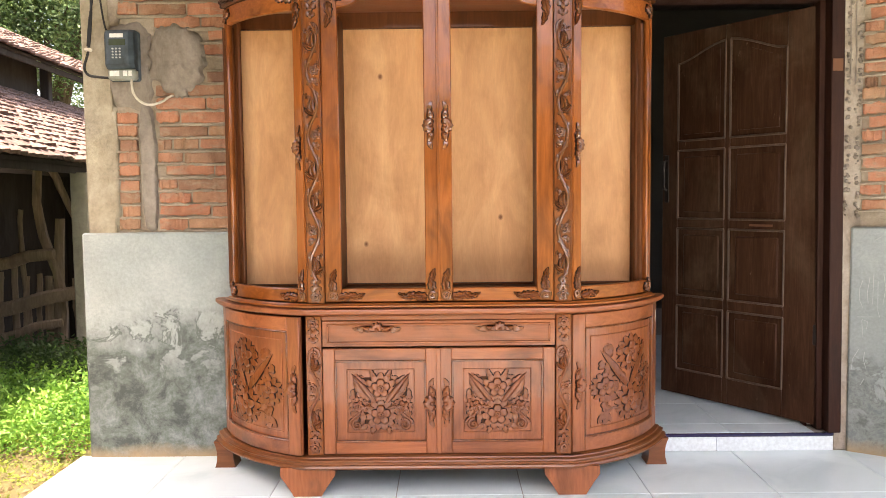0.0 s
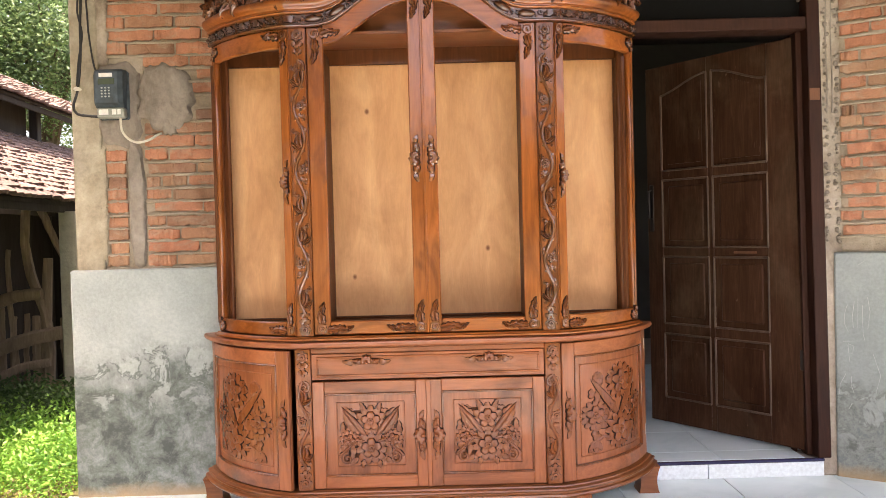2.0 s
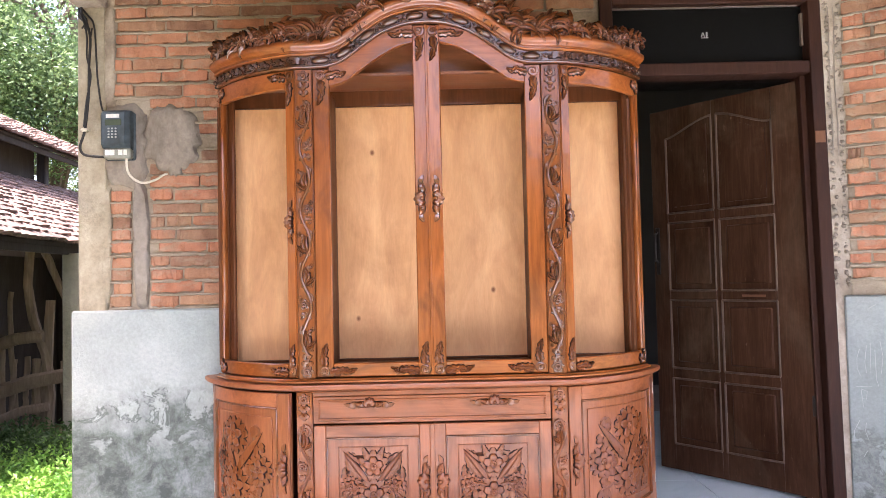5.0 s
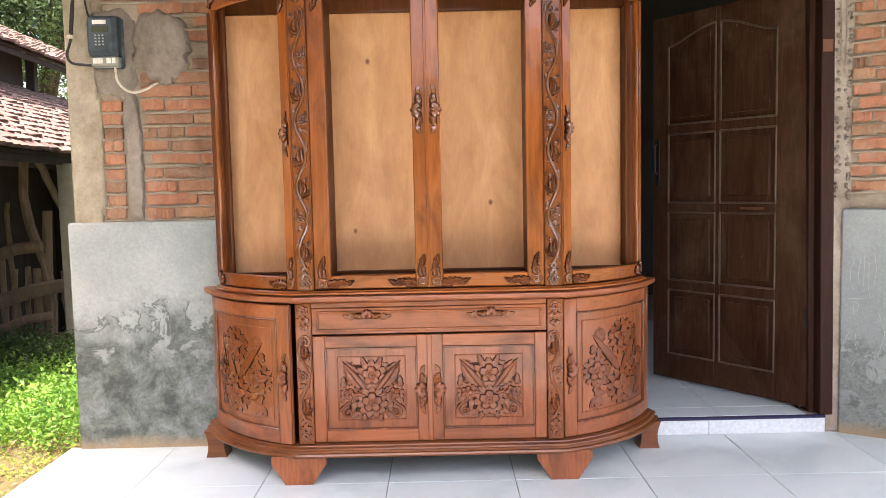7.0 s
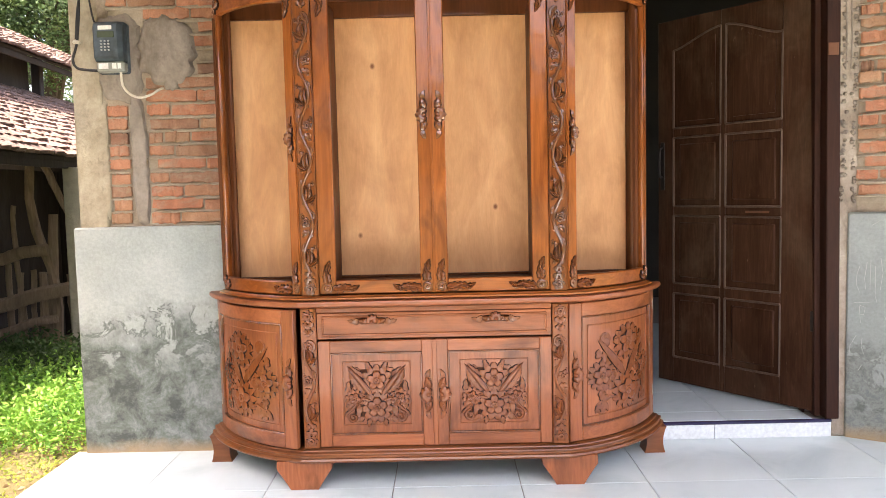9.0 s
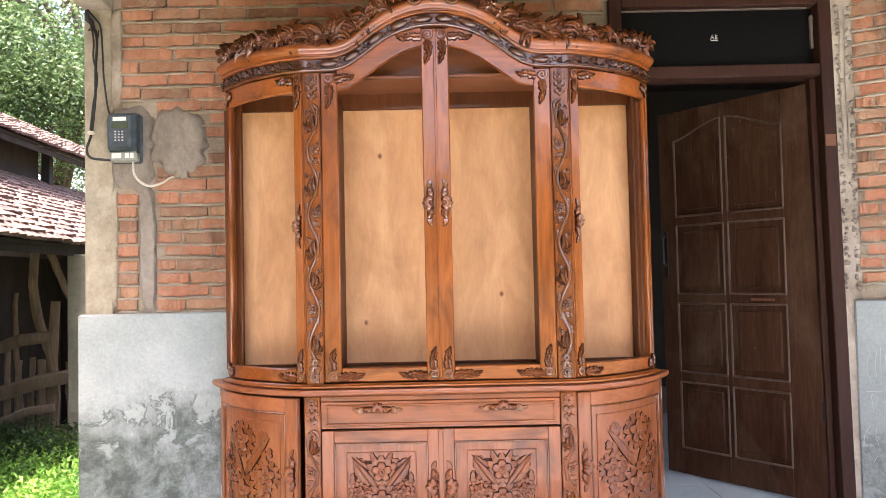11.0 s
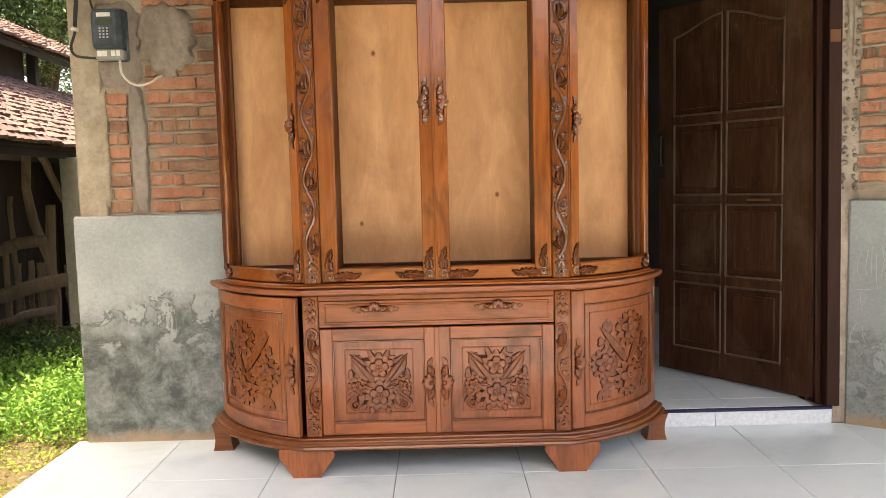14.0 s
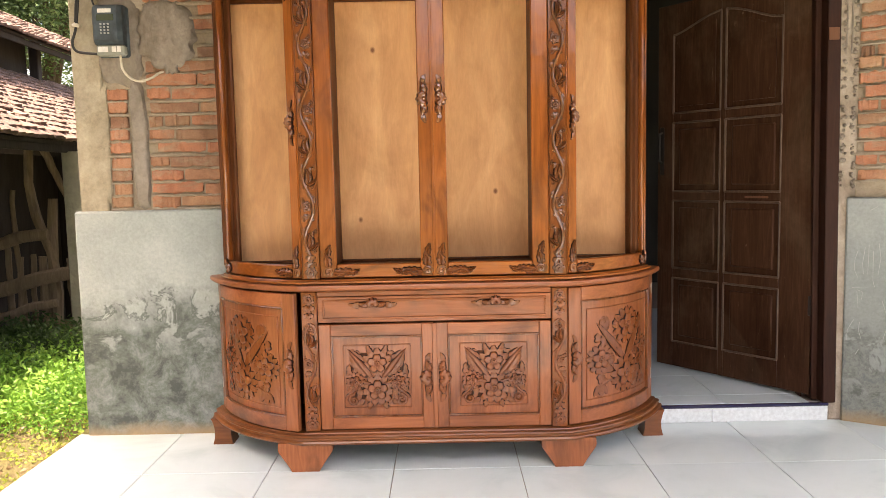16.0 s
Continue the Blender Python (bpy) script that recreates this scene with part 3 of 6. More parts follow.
structure("parapet_right", box(2.02, 2.13, -0.6, WALL_Y + 0.012, 2.801, CEIL), MORTAR, "brick infill above the porch beam", "wall")

# floor: a grout bed with large tiles on it
structure("floor_porch", box(-1.70, 4.4, -0.62, WALL_Y, -0.16, -0.006, 0.004), GROUT, "porch floor bed of grey grout", "floor")
ground_v, ground_f = [], []
GX, GY = 90, 90
for i in range(GX + 1):
    for j in range(GY + 1):
        u, w = i / GX * 2 - 1, j / GY * 2 - 1
        x, y = -3.0 + math.copysign(abs(u) ** 3, u) * 420 + u * 6, 5.0 + math.copysign(abs(w) ** 3, w) * 420 + w * 6
        near = max(0.0, 1 - math.hypot(x + 3, y - 5) / 12)
        ground_v.append((x, y, -0.17 + near * (0.05 * noise.noise((x * 0.8, y * 0.8, 3)) + 0.02 * noise.noise((x * 3, y * 3, 8)))))
for i in range(GX):
    for j in range(GY):
        a = i * (GY + 1) + j
        ground_f.append((a, a + GY + 1, a + GY + 2, a + 1))
tagged(raw_ob("ground", ground_v, ground_f, EARTH), "bare earth with yellowed moss and short grass", "ground", kind="structure")

# ---- the two-part cabinet: plan outline ----
XC, YF, FRONT, RAD, PHI0, BACK_Y = 0.053, 3.29, 0.552, 0.71, radians(16), 3.70
PHI1 = math.acos(math.cos(PHI0) - (BACK_Y - YF) / RAD)
ARC = RAD * (PHI1 - PHI0)


def bow(s, d, z):
    """Flat cabinet coordinates (along the front, outwards, up) bent round the bowed ends."""
    u, g = abs(s), (1 if s >= 0 else -1)
    if u <= FRONT:
        return (XC + s, YF - d, z)
    p = PHI0 + (u - FRONT) / RAD
    cu, cy = FRONT - RAD * math.sin(PHI0), YF + RAD * math.cos(PHI0)
    return (XC + g * (cu + (RAD + d) * math.sin(p)), cy - (RAD + d) * math.cos(p), z)


def stations(n_arc=14, n_front=2):
    a = [FRONT + 0.0005 + (ARC - 0.0005) * i / n_arc for i in range(n_arc + 1)]
    f = [-FRONT + 2 * FRONT * i / n_front for i in range(n_front + 1)]
    return [-s for s in reversed(a)] + f + a


def sweep(profile, lift=None, n_front=2, fold=bow):
    """Runs a closed moulding profile of (out, up) round the cabinet's front and ends, mitred at the corners."""
    st = stations(14, n_front)
    sol = Solid()
    verts, faces, k = [], [], len(profile)
    for s in st:
        h = lift(s) if lift else 0.0
        for d, z in profile:
            if abs(abs(s) - FRONT) < 0.001:
                # both runs meet on one mitre line
                g = 1 if s > 0 else -1
                x, y, _ = fold(0, d, 0)
                verts.append((x + g * (FRONT + d * math.tan(PHI0 / 2)), y, z + h))
            else:
                verts.append(fold(s, d, z + h))
    for r in range(len(st) - 1):
        faces += [(r * k + c, r * k + (c + 1) % k, r * k + k + (c + 1) % k, r * k + k + c) for c in range(k)]
    faces += [tuple(range(k)), tuple(range(len(verts) - k, len(verts)))]
    return sol.add(verts, faces)


def plate(z0, z1, inset, back=BACK_Y, fold=bow):
    """A level board that fills the cabinet's plan."""
    st = stations(14, 2)
    sol = Solid()
    ring = [fold(s, -inset, 0)[:2] for s in st]
    ring = [(x, min(y, back)) for x, y in ring]
    if ring[-1][1] < back - 0.01:
        ring += [(ring[-1][0], back), (ring[0][0], back)]
    n = len(ring)
    verts = [(x, y, z0) for x, y in ring] + [(x, y, z1) for x, y in ring]
    faces = [tuple(range(n)), tuple(range(n, 2 * n))] + [(i, (i + 1) % n, n + (i + 1) % n, n + i) for i in range(n)]
    return sol.add(verts, faces)


ARCH_U = [0, 0.03, 0.06, 0.12, 0.18, 0.22, 0.27, 0.31, 0.35, 0.40, 0.45, 2]
ARCH_H = [0.182, 0.181, 0.178, 0.165, 0.142, 0.118, 0.082, 0.05, 0.022, 0.004, 0, 0]


def arch(s):
    q = [abs(s) + e for e in (-0.03, -0.015, 0, 0.015, 0.03)]
    return float(np.mean(np.interp(np.abs(q), ARCH_U, ARCH_H)))


def door_arch(s):
    q = [abs(s) + e for e in (-0.02, 0, 0.02)]
    return float(np.mean(np.interp(q, [0, 0.056, 0.124, 0.202, 0.279, 0.345, 0.41, 1], [2.192, 2.188, 2.171, 2.128, 2.073, 2.024, 2.01, 2.008])))


# ---- the base cabinet ----
sideboard = thing("sideboard", "carved teak sideboard base with bowed ends, one end door ajar", "sideboard", at=(XC, 3.5, 0))


def rel(ob, parent):
    """Keeps ob where it was modelled when it becomes a child of a thing that stands elsewhere."""
    ob.matrix_parent_inverse = parent.matrix_basis.inverted()
    return ob


def cpart(name, solid, material, parent, root, label="", fold=bow, smooth=40):
    ob = part(name, solid, material, parent, label, fold, smooth)
    if parent is root:
        rel(ob, root)
    return ob


def foot(x, y, front):
    """A bracket foot with a scooped outline."""
    sol = Solid()
    wt, wb = (0.115, 0.058) if front else (0.045, 0.036)
    n = 10
    verts, faces = [], []
    for i in range(n + 1):
        t = i / n
        z = 0.122 * (1 - t)
        w = wb + (wt - wb) * (1 - t ** 1.0) ** 1.0
        if front:
            w = wb + (wt - wb) * (1 - max(0, (t - 0.28) / 0.72)) ** 1.1 * (1.0 if t > 0.28 else 1.0 - 0.1 * (0.28 - t))
        else:
            w = 0.037 + 0.013 * (2 * t - 1.1) ** 2
        for a, b2 in ((-1, -1), (1, -1), (1, 1), (-1, 1)):
            verts.append((x + a * w, y + (b2 * (0.035 if front else 0.05)), z))
    for i in range(n):
        faces += [(i * 4 + k, i * 4 + (k + 1) % 4, i * 4 + 4 + (k + 1) % 4, i * 4 + 4 + k) for k in range(4)]
    faces += [(0, 1, 2, 3), tuple(range(len(verts) - 4, len(verts)))]
    return sol.add(verts, faces)


for g in (-1, 1):
    cpart("foot", foot(XC + g * 0.552, 3.295, True), TEAK_LOW_Z, sideboard, sideboard, fold=None, smooth=25)
    cpart("foot", foot(XC + g * 1.0, 3.665, False), TEAK_PLINTH, sideboard, sideboard, fold=None, smooth=25)
cpart("plinth", sweep([(-0.03, 0.112), (0.03, 0.112), (0.046, 0.118), (0.05, 0.126), (0.046, 0.133), (0.035, 0.136), (0.034, 0.142), (0.038, 0.147), (0.036, 0.153),
                       (0.02, 0.157), (0.018, 0.162), (0.0, 0.166), (-0.03, 0.167)]), TEAK_PLINTH, sideboard, sideboard, "moulded teak plinth", None)
cpart("bottom_board", plate(0.14, 0.165, 0.02), TEAK_INNER_SHADE, sideboard, sideboard, fold=None)
cpart("back_board", box(XC - 0.97, XC + 0.97, 3.685, 3.70, 0.14, 0.755), TEAK_INNER_SHADE, sideboard, sideboard, fold=None)
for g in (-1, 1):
    cpart("divider", box(XC + g * 0.5 - 0.009, XC + g * 0.5 + 0.009, 3.32, 3.69, 0.165, 0.755), TEAK_INNER_SHADE, sideboard, sideboard, fold=None)
    e0, e1 = sorted((g * (FRONT + ARC - 0.035), g * (FRONT + ARC)))
    cpart("end_post", Solid().slab(e0, e1, -0.03, 0.002, 0.166, 0.756, 0.003, 3), TEAK_LOW_Z, sideboard, sideboard)
    p0, p1 = sorted((g * 0.487, g * 0.5515))
    cpart("corner_post", Solid().slab(p0, p1, -0.04, 0.006, 0.166, 0.756, 0.004), TEAK_LOW_Z, sideboard, sideboard)
worktop = cpart("top_board", sweep([(-0.33, 0.757), (0.012, 0.757), (0.02, 0.761), (0.032, 0.764), (0.036, 0.769), (0.036, 0.778), (0.033, 0.784), (0.022, 0.787), (-0.33, 0.787)], None, 8),
                TEAK_LOW_X, sideboard, sideboard, "moulded teak top", None)
cpart("rail", Solid().slab(-0.486, 0.486, -0.03, 0.0, 0.735, 0.756), TEAK_LOW_X, sideboard, sideboard)
drawer = cpart("drawer", Solid().slab(-0.484, 0.484, -0.03, 0.001, 0.625, 0.733, 0.002), TEAK_LOW_X, sideboard, sideboard)
dr = Solid()
for z0, z1 in ((0.637, 0.647), (0.713, 0.722)):
    dr.slab(-0.464, 0.464, -0.002, 0.007, z0, z1, 0.003)
for s0, s1 in ((-0.464, -0.455), (0.455, 0.464)):
    dr.slab(s0, s1, -0.002, 0.007, 0.648, 0.712, 0.003)
part("beading", dr, TEAK_LOW_X, drawer, fold=bow).matrix_parent_inverse = Matrix()


def frame_slabs(s0, s1, z0, z1, w, d0, d1, n=1):
    """Left stile, right stile, bottom rail and top rail of a framed door."""
    return [("stile", Solid().slab(s0, s0 + w, d0, d1, z0, z1, 0.003, max(1, n // 3))), ("stile", Solid().slab(s1 - w, s1, d0, d1, z0, z1, 0.003, max(1, n // 3))),
            ("rail", Solid().slab(s0 + w, s1 - w, d0, d1, z0, z0 + w, 0.003, n)), ("rail", Solid().slab(s0 + w, s1 - w, d0, d1, z1 - w, z1, 0.003, n))]


def bead_frame(s0, s1, z0, z1, w, d0, d1, n=1):
    sol = Solid()
    sol.slab(s0, s1, d0, d1, z0, z0 + w, w * 0.35, n).slab(s0, s1, d0, d1, z1 - w, z1, w * 0.35, n)
    sol.slab(s0, s0 + w, d0, d1, z0 + w, z1 - w, w * 0.35).slab(s1 - w, s1, d0, d1, z0 + w, z1 - w, w * 0.35)
    return sol


def base_door(s0, s1, z0, z1, fold, root, n=1):
    dz = (z0 + z1) / 2
    door = cpart("door", Solid().slab(s0, s1, -0.026, -0.008, z0, z1, 0.002, n), TEAK_LOW_Z, root, root, "framed teak door with a carved flower panel", fold)
    for nm, sol in frame_slabs(s0, s1, z0, z1, 0.05, -0.01, 0.002, n):
        part(nm, sol, TEAK_LOW_Z if nm == "stile" else TEAK_LOW_X, door, fold=fold)
    part("beading", bead_frame(s0 + 0.05, s1 - 0.05, z0 + 0.05, z1 - 0.05, 0.007, -0.01, 0.004, n), TEAK_CARVED, door, fold=fold)
    part("panel", bead_frame(s0 + 0.098, s1 - 0.098, z0 + 0.088, z1 - 0.088, 0.004, -0.01, -0.003, n), TEAK_LOW_Z, door, fold=fold)
    return door


DOOR_Z0, DOOR_Z1 = 0.170, 0.617
base_doors = [base_door(-0.484, -0.0035, DOOR_Z0, DOOR_Z1, bow, sideboard), base_door(0.0035, 0.484, DOOR_Z0, DOOR_Z1, bow, sideboard)]
part("cover_strip", Solid().slab(-0.012, 0.009, -0.002, 0.008, DOOR_Z0, DOOR_Z1, 0.003), TEAK_LOW_Z, base_doors[0], fold=bow)

AJAR = radians(3.0)
hinge = Vector(bow(-(FRONT + ARC - 0.036), 0, 0))


def ajar(s, d, z):
    v = Matrix.Rotation(-AJAR, 3, "Z") @ (Vector(bow(s, d, z)) - hinge) + hinge
    return tuple(v)


WING0, WING1 = FRONT + 0.004, FRONT + ARC - 0.037


def wing_door(g, fold):
    s0, s1 = sorted((g * WING0, g * WING1))
    z0, z1 = DOOR_Z0, 0.752
    door = cpart("end_door", Solid().slab(s0, s1, -0.024, -0.008, z0, z1, 0.002, 12), TEAK_LOW_Z, sideboard, sideboard, "bowed teak door with deep carved flowers", fold)
    for nm, sol in frame_slabs(s0, s1, z0, z1, 0.058, -0.01, 0.004, 12):
        part(nm, sol, TEAK_LOW_Z if nm == "stile" else TEAK_LOW_X, door, fold=fold)
    part("beading", bead_frame(s0 + 0.058, s1 - 0.058, z0 + 0.058, z1 - 0.058, 0.006, -0.01, 0.006, 12), TEAK_CARVED, door, fold=fold)
    return door


wing_doors = {-1: wing_door(-1, ajar), 1: wing_door(1, bow)}

# ---- the glazed-look upper cabinet, standing on the base ----
hutch = thing("display_hutch", "tall empty carved teak display hutch with arched crest, on the sideboard", "display cabinet", at=(XC, 3.5, 0.788))
HX, HA = 0.006, 0.80            # the hutch's ends stop short of the base's


def hbow(s, d, z):
    u = abs(s)
    if u > FRONT:
        s = math.copysign(FRONT + (u - FRONT) * HA, s)
    x, y, q = bow(s, d - 0.004, z)
    return (x + HX, y, q)


def hpart(name, solid, material, parent, label="", fold=hbow, smooth=40):
    ob = part(name, solid, material, parent, label, fold, smooth)
    if parent is hutch:
        rel(ob, hutch)
    return ob


hpart("base_moulding", sweep([(-0.32, 0.789), (0.018, 0.789), (0.024, 0.793), (0.024, 0.799), (0.012, 0.802), (0.008, 0.807), (-0.32, 0.808)], None, 6, hbow), TEAK_X, hutch, fold=None)
hpart("floor_board", plate(0.81, 0.842, 0.03, 3.66, hbow), TEAK_INNER_SHADE, hutch, fold=None)
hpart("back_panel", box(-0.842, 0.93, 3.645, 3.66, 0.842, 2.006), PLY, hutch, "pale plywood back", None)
hpart("back_rail", box(XC - 0.9, XC + 0.91, 3.625, 3.665, 2.0, 2.12), TEAK_INNER_SHADE, hutch, fold=None)
hpart("back_rail", box(XC - 0.9, XC + 0.91, 3.625, 3.665, 0.842, 0.852), TEAK_INNER_SHADE, hutch, fold=None)
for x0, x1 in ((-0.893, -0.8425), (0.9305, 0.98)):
    hpart("back_stile", box(x0, x1, 3.575, 3.664, 0.843, 2.0), TEAK_INNER_SHADE, hutch, "dark upright at the back", None)
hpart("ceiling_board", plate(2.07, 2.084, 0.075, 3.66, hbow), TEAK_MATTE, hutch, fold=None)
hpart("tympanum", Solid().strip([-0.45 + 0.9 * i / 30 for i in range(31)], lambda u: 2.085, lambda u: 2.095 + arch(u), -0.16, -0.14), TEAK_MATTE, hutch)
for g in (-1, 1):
    hpart("divider", box(XC + HX + min(g * 0.452, g * 0.426), XC + HX + max(g * 0.452, g * 0.426), 3.33, 3.645, 0.842, 2.03), TEAK_INNER_SHADE, hutch, fold=None)
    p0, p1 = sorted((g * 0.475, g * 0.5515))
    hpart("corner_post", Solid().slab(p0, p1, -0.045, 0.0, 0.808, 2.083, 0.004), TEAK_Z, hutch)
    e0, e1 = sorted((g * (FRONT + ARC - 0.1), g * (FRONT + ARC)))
    hpart("end_panel", Solid().slab(e0, e1, -0.05, -0.035, 0.808, 2.083, 0.003, 4), TEAK_INNER_SHADE, hutch)
    e0, e1 = sorted((g * (FRONT + ARC - 0.022), g * (FRONT + ARC)))
    hpart("end_post", Solid().slab(e0, e1, -0.05, 0.0, 0.808, 2.083, 0.004, 2), TEAK_Z, hutch)
    # centre door
    s0, s1 = sorted((g * 0.0015, g * 0.473))
    door = hpart("door", Solid().slab(s0 if g > 0 else s1 - 0.055, s0 + 0.055 if g > 0 else s1, -0.024, 0.0, 0.812, 2.26, 0.004), TEAK_Z, hutch, "arched teak door frame without glass")
    a0, a1 = sorted((g * 0.404, g * 0.473))
    part("stile", Solid().slab(a0, a1, -0.024, 0.0, 0.812, 2.083, 0.004), TEAK_Z, door, fold=hbow)
    a0, a1 = sorted((g * 0.056, g * 0.404))
    part("rail", Solid().slab(a0, a1, -0.024, 0.0, 0.812, 0.868, 0.004), TEAK_X, door, fold=hbow)
    us = [a0 + (a1 - a0) * i / 24 for i in range(25)]
    part("rail", Solid().strip(us, door_arch, lambda u: 2.086 + arch(u), -0.024, 0.0), TEAK_RAIL, door, fold=hbow)
    part("edge_bead", Solid().tube([(u, 0.0, door_arch(u) + 0.003) for u in us], 0.004, 0.004), TEAK_X, door, fold=hbow)
    # bowed end door
    s0, s1 = sorted((g * (FRONT + 0.002), g * (FRONT + ARC - 0.024)))
    door = hpart("end_door", Solid().slab(s0 if g > 0 else s1 - 0.05, s0 + 0.05 if g > 0 else s1, -0.024, 0.0, 0.812, 2.082, 0.004, 3), TEAK_Z, hutch, "bowed teak door frame without glass")
    part("stile", Solid().slab(s1 - 0.028 if g > 0 else s0, s1 if g > 0 else s0 + 0.028, -0.024, 0.0, 0.812, 2.082, 0.004, 2), TEAK_Z, door, fold=hbow)
    a0, a1 = sorted((g * (FRONT + 0.052), g * (FRONT + ARC - 0.052)))
    part("rail", Solid().slab(a0, a1, -0.024, 0.0, 0.812, 0.868, 0.004, 12), TEAK_X, door, fold=hbow)
    part("rail", Solid().slab(a0, a1, -0.024, 0.0, 2.006, 2.082, 0.004, 12), TEAK_RAIL, door, fold=hbow)
part("cover_strip", Solid().slab(-0.006, 0.006, -0.002, 0.007, 0.812, 2.26, 0.003), TEAK_Z, door, fold=hbow)
hpart("frieze", sweep([(-0.06, 2.084), (0.008, 2.084), (0.014, 2.087), (0.016, 2.091), (0.014, 2.095), (0.008, 2.097), (0.004, 2.098), (0.004, 2.136), (-0.06, 2.138)], arch, 60, hbow), TEAK_CREST, hutch, "frieze with a rounded lower bead", None)
hpart("cornice", sweep([(-0.06, 2.138), (0.008, 2.138), (0.016, 2.14), (0.018, 2.145), (0.013, 2.149), (0.013, 2.153), (0.022, 2.156), (0.024, 2.161), (0.031, 2.165), (0.0365, 2.173),
                        (0.038, 2.183), (0.035, 2.193), (0.028, 2.2), (0.016, 2.204), (-0.06, 2.206)], arch, 60, hbow), TEAK_X, hutch, "bold rounded teak cornice", None)

# ---- door leaf and frame ----
WORN_BEAD = wood("worn_bead", (0.07, 0.05, 0.04), (0.14, 0.11, 0.09), (0.22, 0.18, 0.15), "z", 0.8, 0.0)
frame_s = thing("door_frame", "red-brown painted timber door frame with a fanlight", "door frame", at=(1.4, WALL_Y, 0.085))
frame_s["kind"] = "structure"


def fpart(name, sol, m, label=""):
    return rel(part(name, sol, m, frame_s, label), frame_s)


jamb = box(1.894, 1.957, WALL_Y - 0.012, WALL_Y + 0.11, 0.085, 2.56, 0.004)
jamb.v = [(x + 0.0125 * (2.56 - z), y, z) for x, y, z in jamb.v]       # it leans a little
fpart("jamb", jamb, FRAME_WOOD)
stop = box(1.864, 1.893, WALL_Y + 0.045, WALL_Y + 0.108, 0.085, 2.154, 0.003)
stop.v = [(x + 0.0125 * (2.56 - z), y, z) for x, y, z in stop.v]
fpart("rebate", stop, FRAME_WOOD)
fpart("jamb", box(0.895, 0.955, WALL_Y - 0.012, WALL_Y + 0.11, 0.085, 2.56, 0.004), FRAME_WOOD)
fpart("head", box(0.9555, 1.894, WALL_Y - 0.0115, WALL_Y + 0.11, 2.502, 2.56, 0.004), FRAME_WOOD)
fpart("transom_bar", box(0.9555, 1.897, WALL_Y - 0.0115, WALL_Y + 0.11, 2.155, 2.215, 0.004), FRAME_WOOD)
fpart("glazing_bead", box(0.956, 1.867, WALL_Y + 0.03, WALL_Y + 0.05, 2.4965, 2.502, 0.002), WORN_BEAD, "bare wood glazing bead")
fpart("glazing_bead", box(1.879, 1.891, WALL_Y + 0.03, WALL_Y + 0.05, 2.3, 2.46, 0.002), WORN_BEAD, "bare wood glazing bead")
pane = fpart("pane", box(0.9555, 1.8935, WALL_Y + 0.05, WALL_Y + 0.056, 2.216, 2.496, 0.001), GLASS, "dark fanlight glass")
fpart("repair_patch", box(1.908, 1.956, WALL_Y - 0.0145, WALL_Y - 0.01, 1.815, 1.872, 0.001), PATCH_WOOD, "bare orange wood patch")
CHALK = plain("white_chalk", (0.75, 0.75, 0.72), 0.9)
FAINT_CHALK = plain("faint_chalk", (0.4, 0.42, 0.4), 0.9)
mark = Solid()
for pts in ([(1.395, 2.356), (1.407, 2.384), (1.416, 2.356)], [(1.4, 2.367), (1.413, 2.367)], [(1.426, 2.357), (1.427, 2.384), (1.437, 2.378), (1.428, 2.371), (1.438, 2.364), (1.426, 2.357)], [(1.396, 2.349), (1.44, 2.35)]):
    mark.tube([(1.417 + (a - 1.417) * 0.8, WALL_Y + 0.049, 2.366 + (b2 - 2.366) * 0.8) for a, b2 in pts], 0.0018, 0.0018, k=4)
part("chalk_mark", mark, CHALK, pane, "white painted letters")

LEAF_A = math.atan2(4.568 - 3.875, 1.372 - 1.905)


def leaf_fold(s, d, z):
    """Along from the hinge, towards the porch side, up."""
    c, q = math.cos(LEAF_A), math.sin(LEAF_A)
    return (1.905 + s * c - d * q, 3.875 + s * q + d * c, z)


door_leaf = thing("door_1", "dark brown panelled wooden door, standing open into the room", "door", at=(1.905, 3.875, 0.085))
door_leaf["kind"] = "structure"
LW, LZ0, LZ1 = 0.905, 0.105, 2.14


def lpart(name, sol, m=None, label=""):
    return rel(part(name, sol, m or DOOR_WOOD, door_leaf, label, leaf_fold), door_leaf)


COLS = ((0.168, 0.478), (0.508, 0.802))
ROWS_Z = ((0.25, 0.615), (0.675, 1.055), (1.11, 1.49), (1.545, 1.975))


def panel_top(s):
    """The double sweep along the head of the upper panels."""
    t = min(1, max(0, 1 - abs(s - 0.493) / 0.31))
    return 1.972 + 0.088 * (3 * t * t - 2 * t ** 3) ** 0.8


lpart("core", Solid().slab(0.004, LW - 0.004, -0.012, 0.008, LZ0 + 0.004, LZ1 - 0.004, 0.002))
for a, b2 in ((0.0, COLS[0][0]), (COLS[0][1], COLS[1][0]), (COLS[1][1], LW)):
    lpart("stile", Solid().slab(a, b2, -0.02, 0.02, LZ0, LZ1, 0.003))
zs = [LZ0] + [q for r in ROWS_Z for q in r]
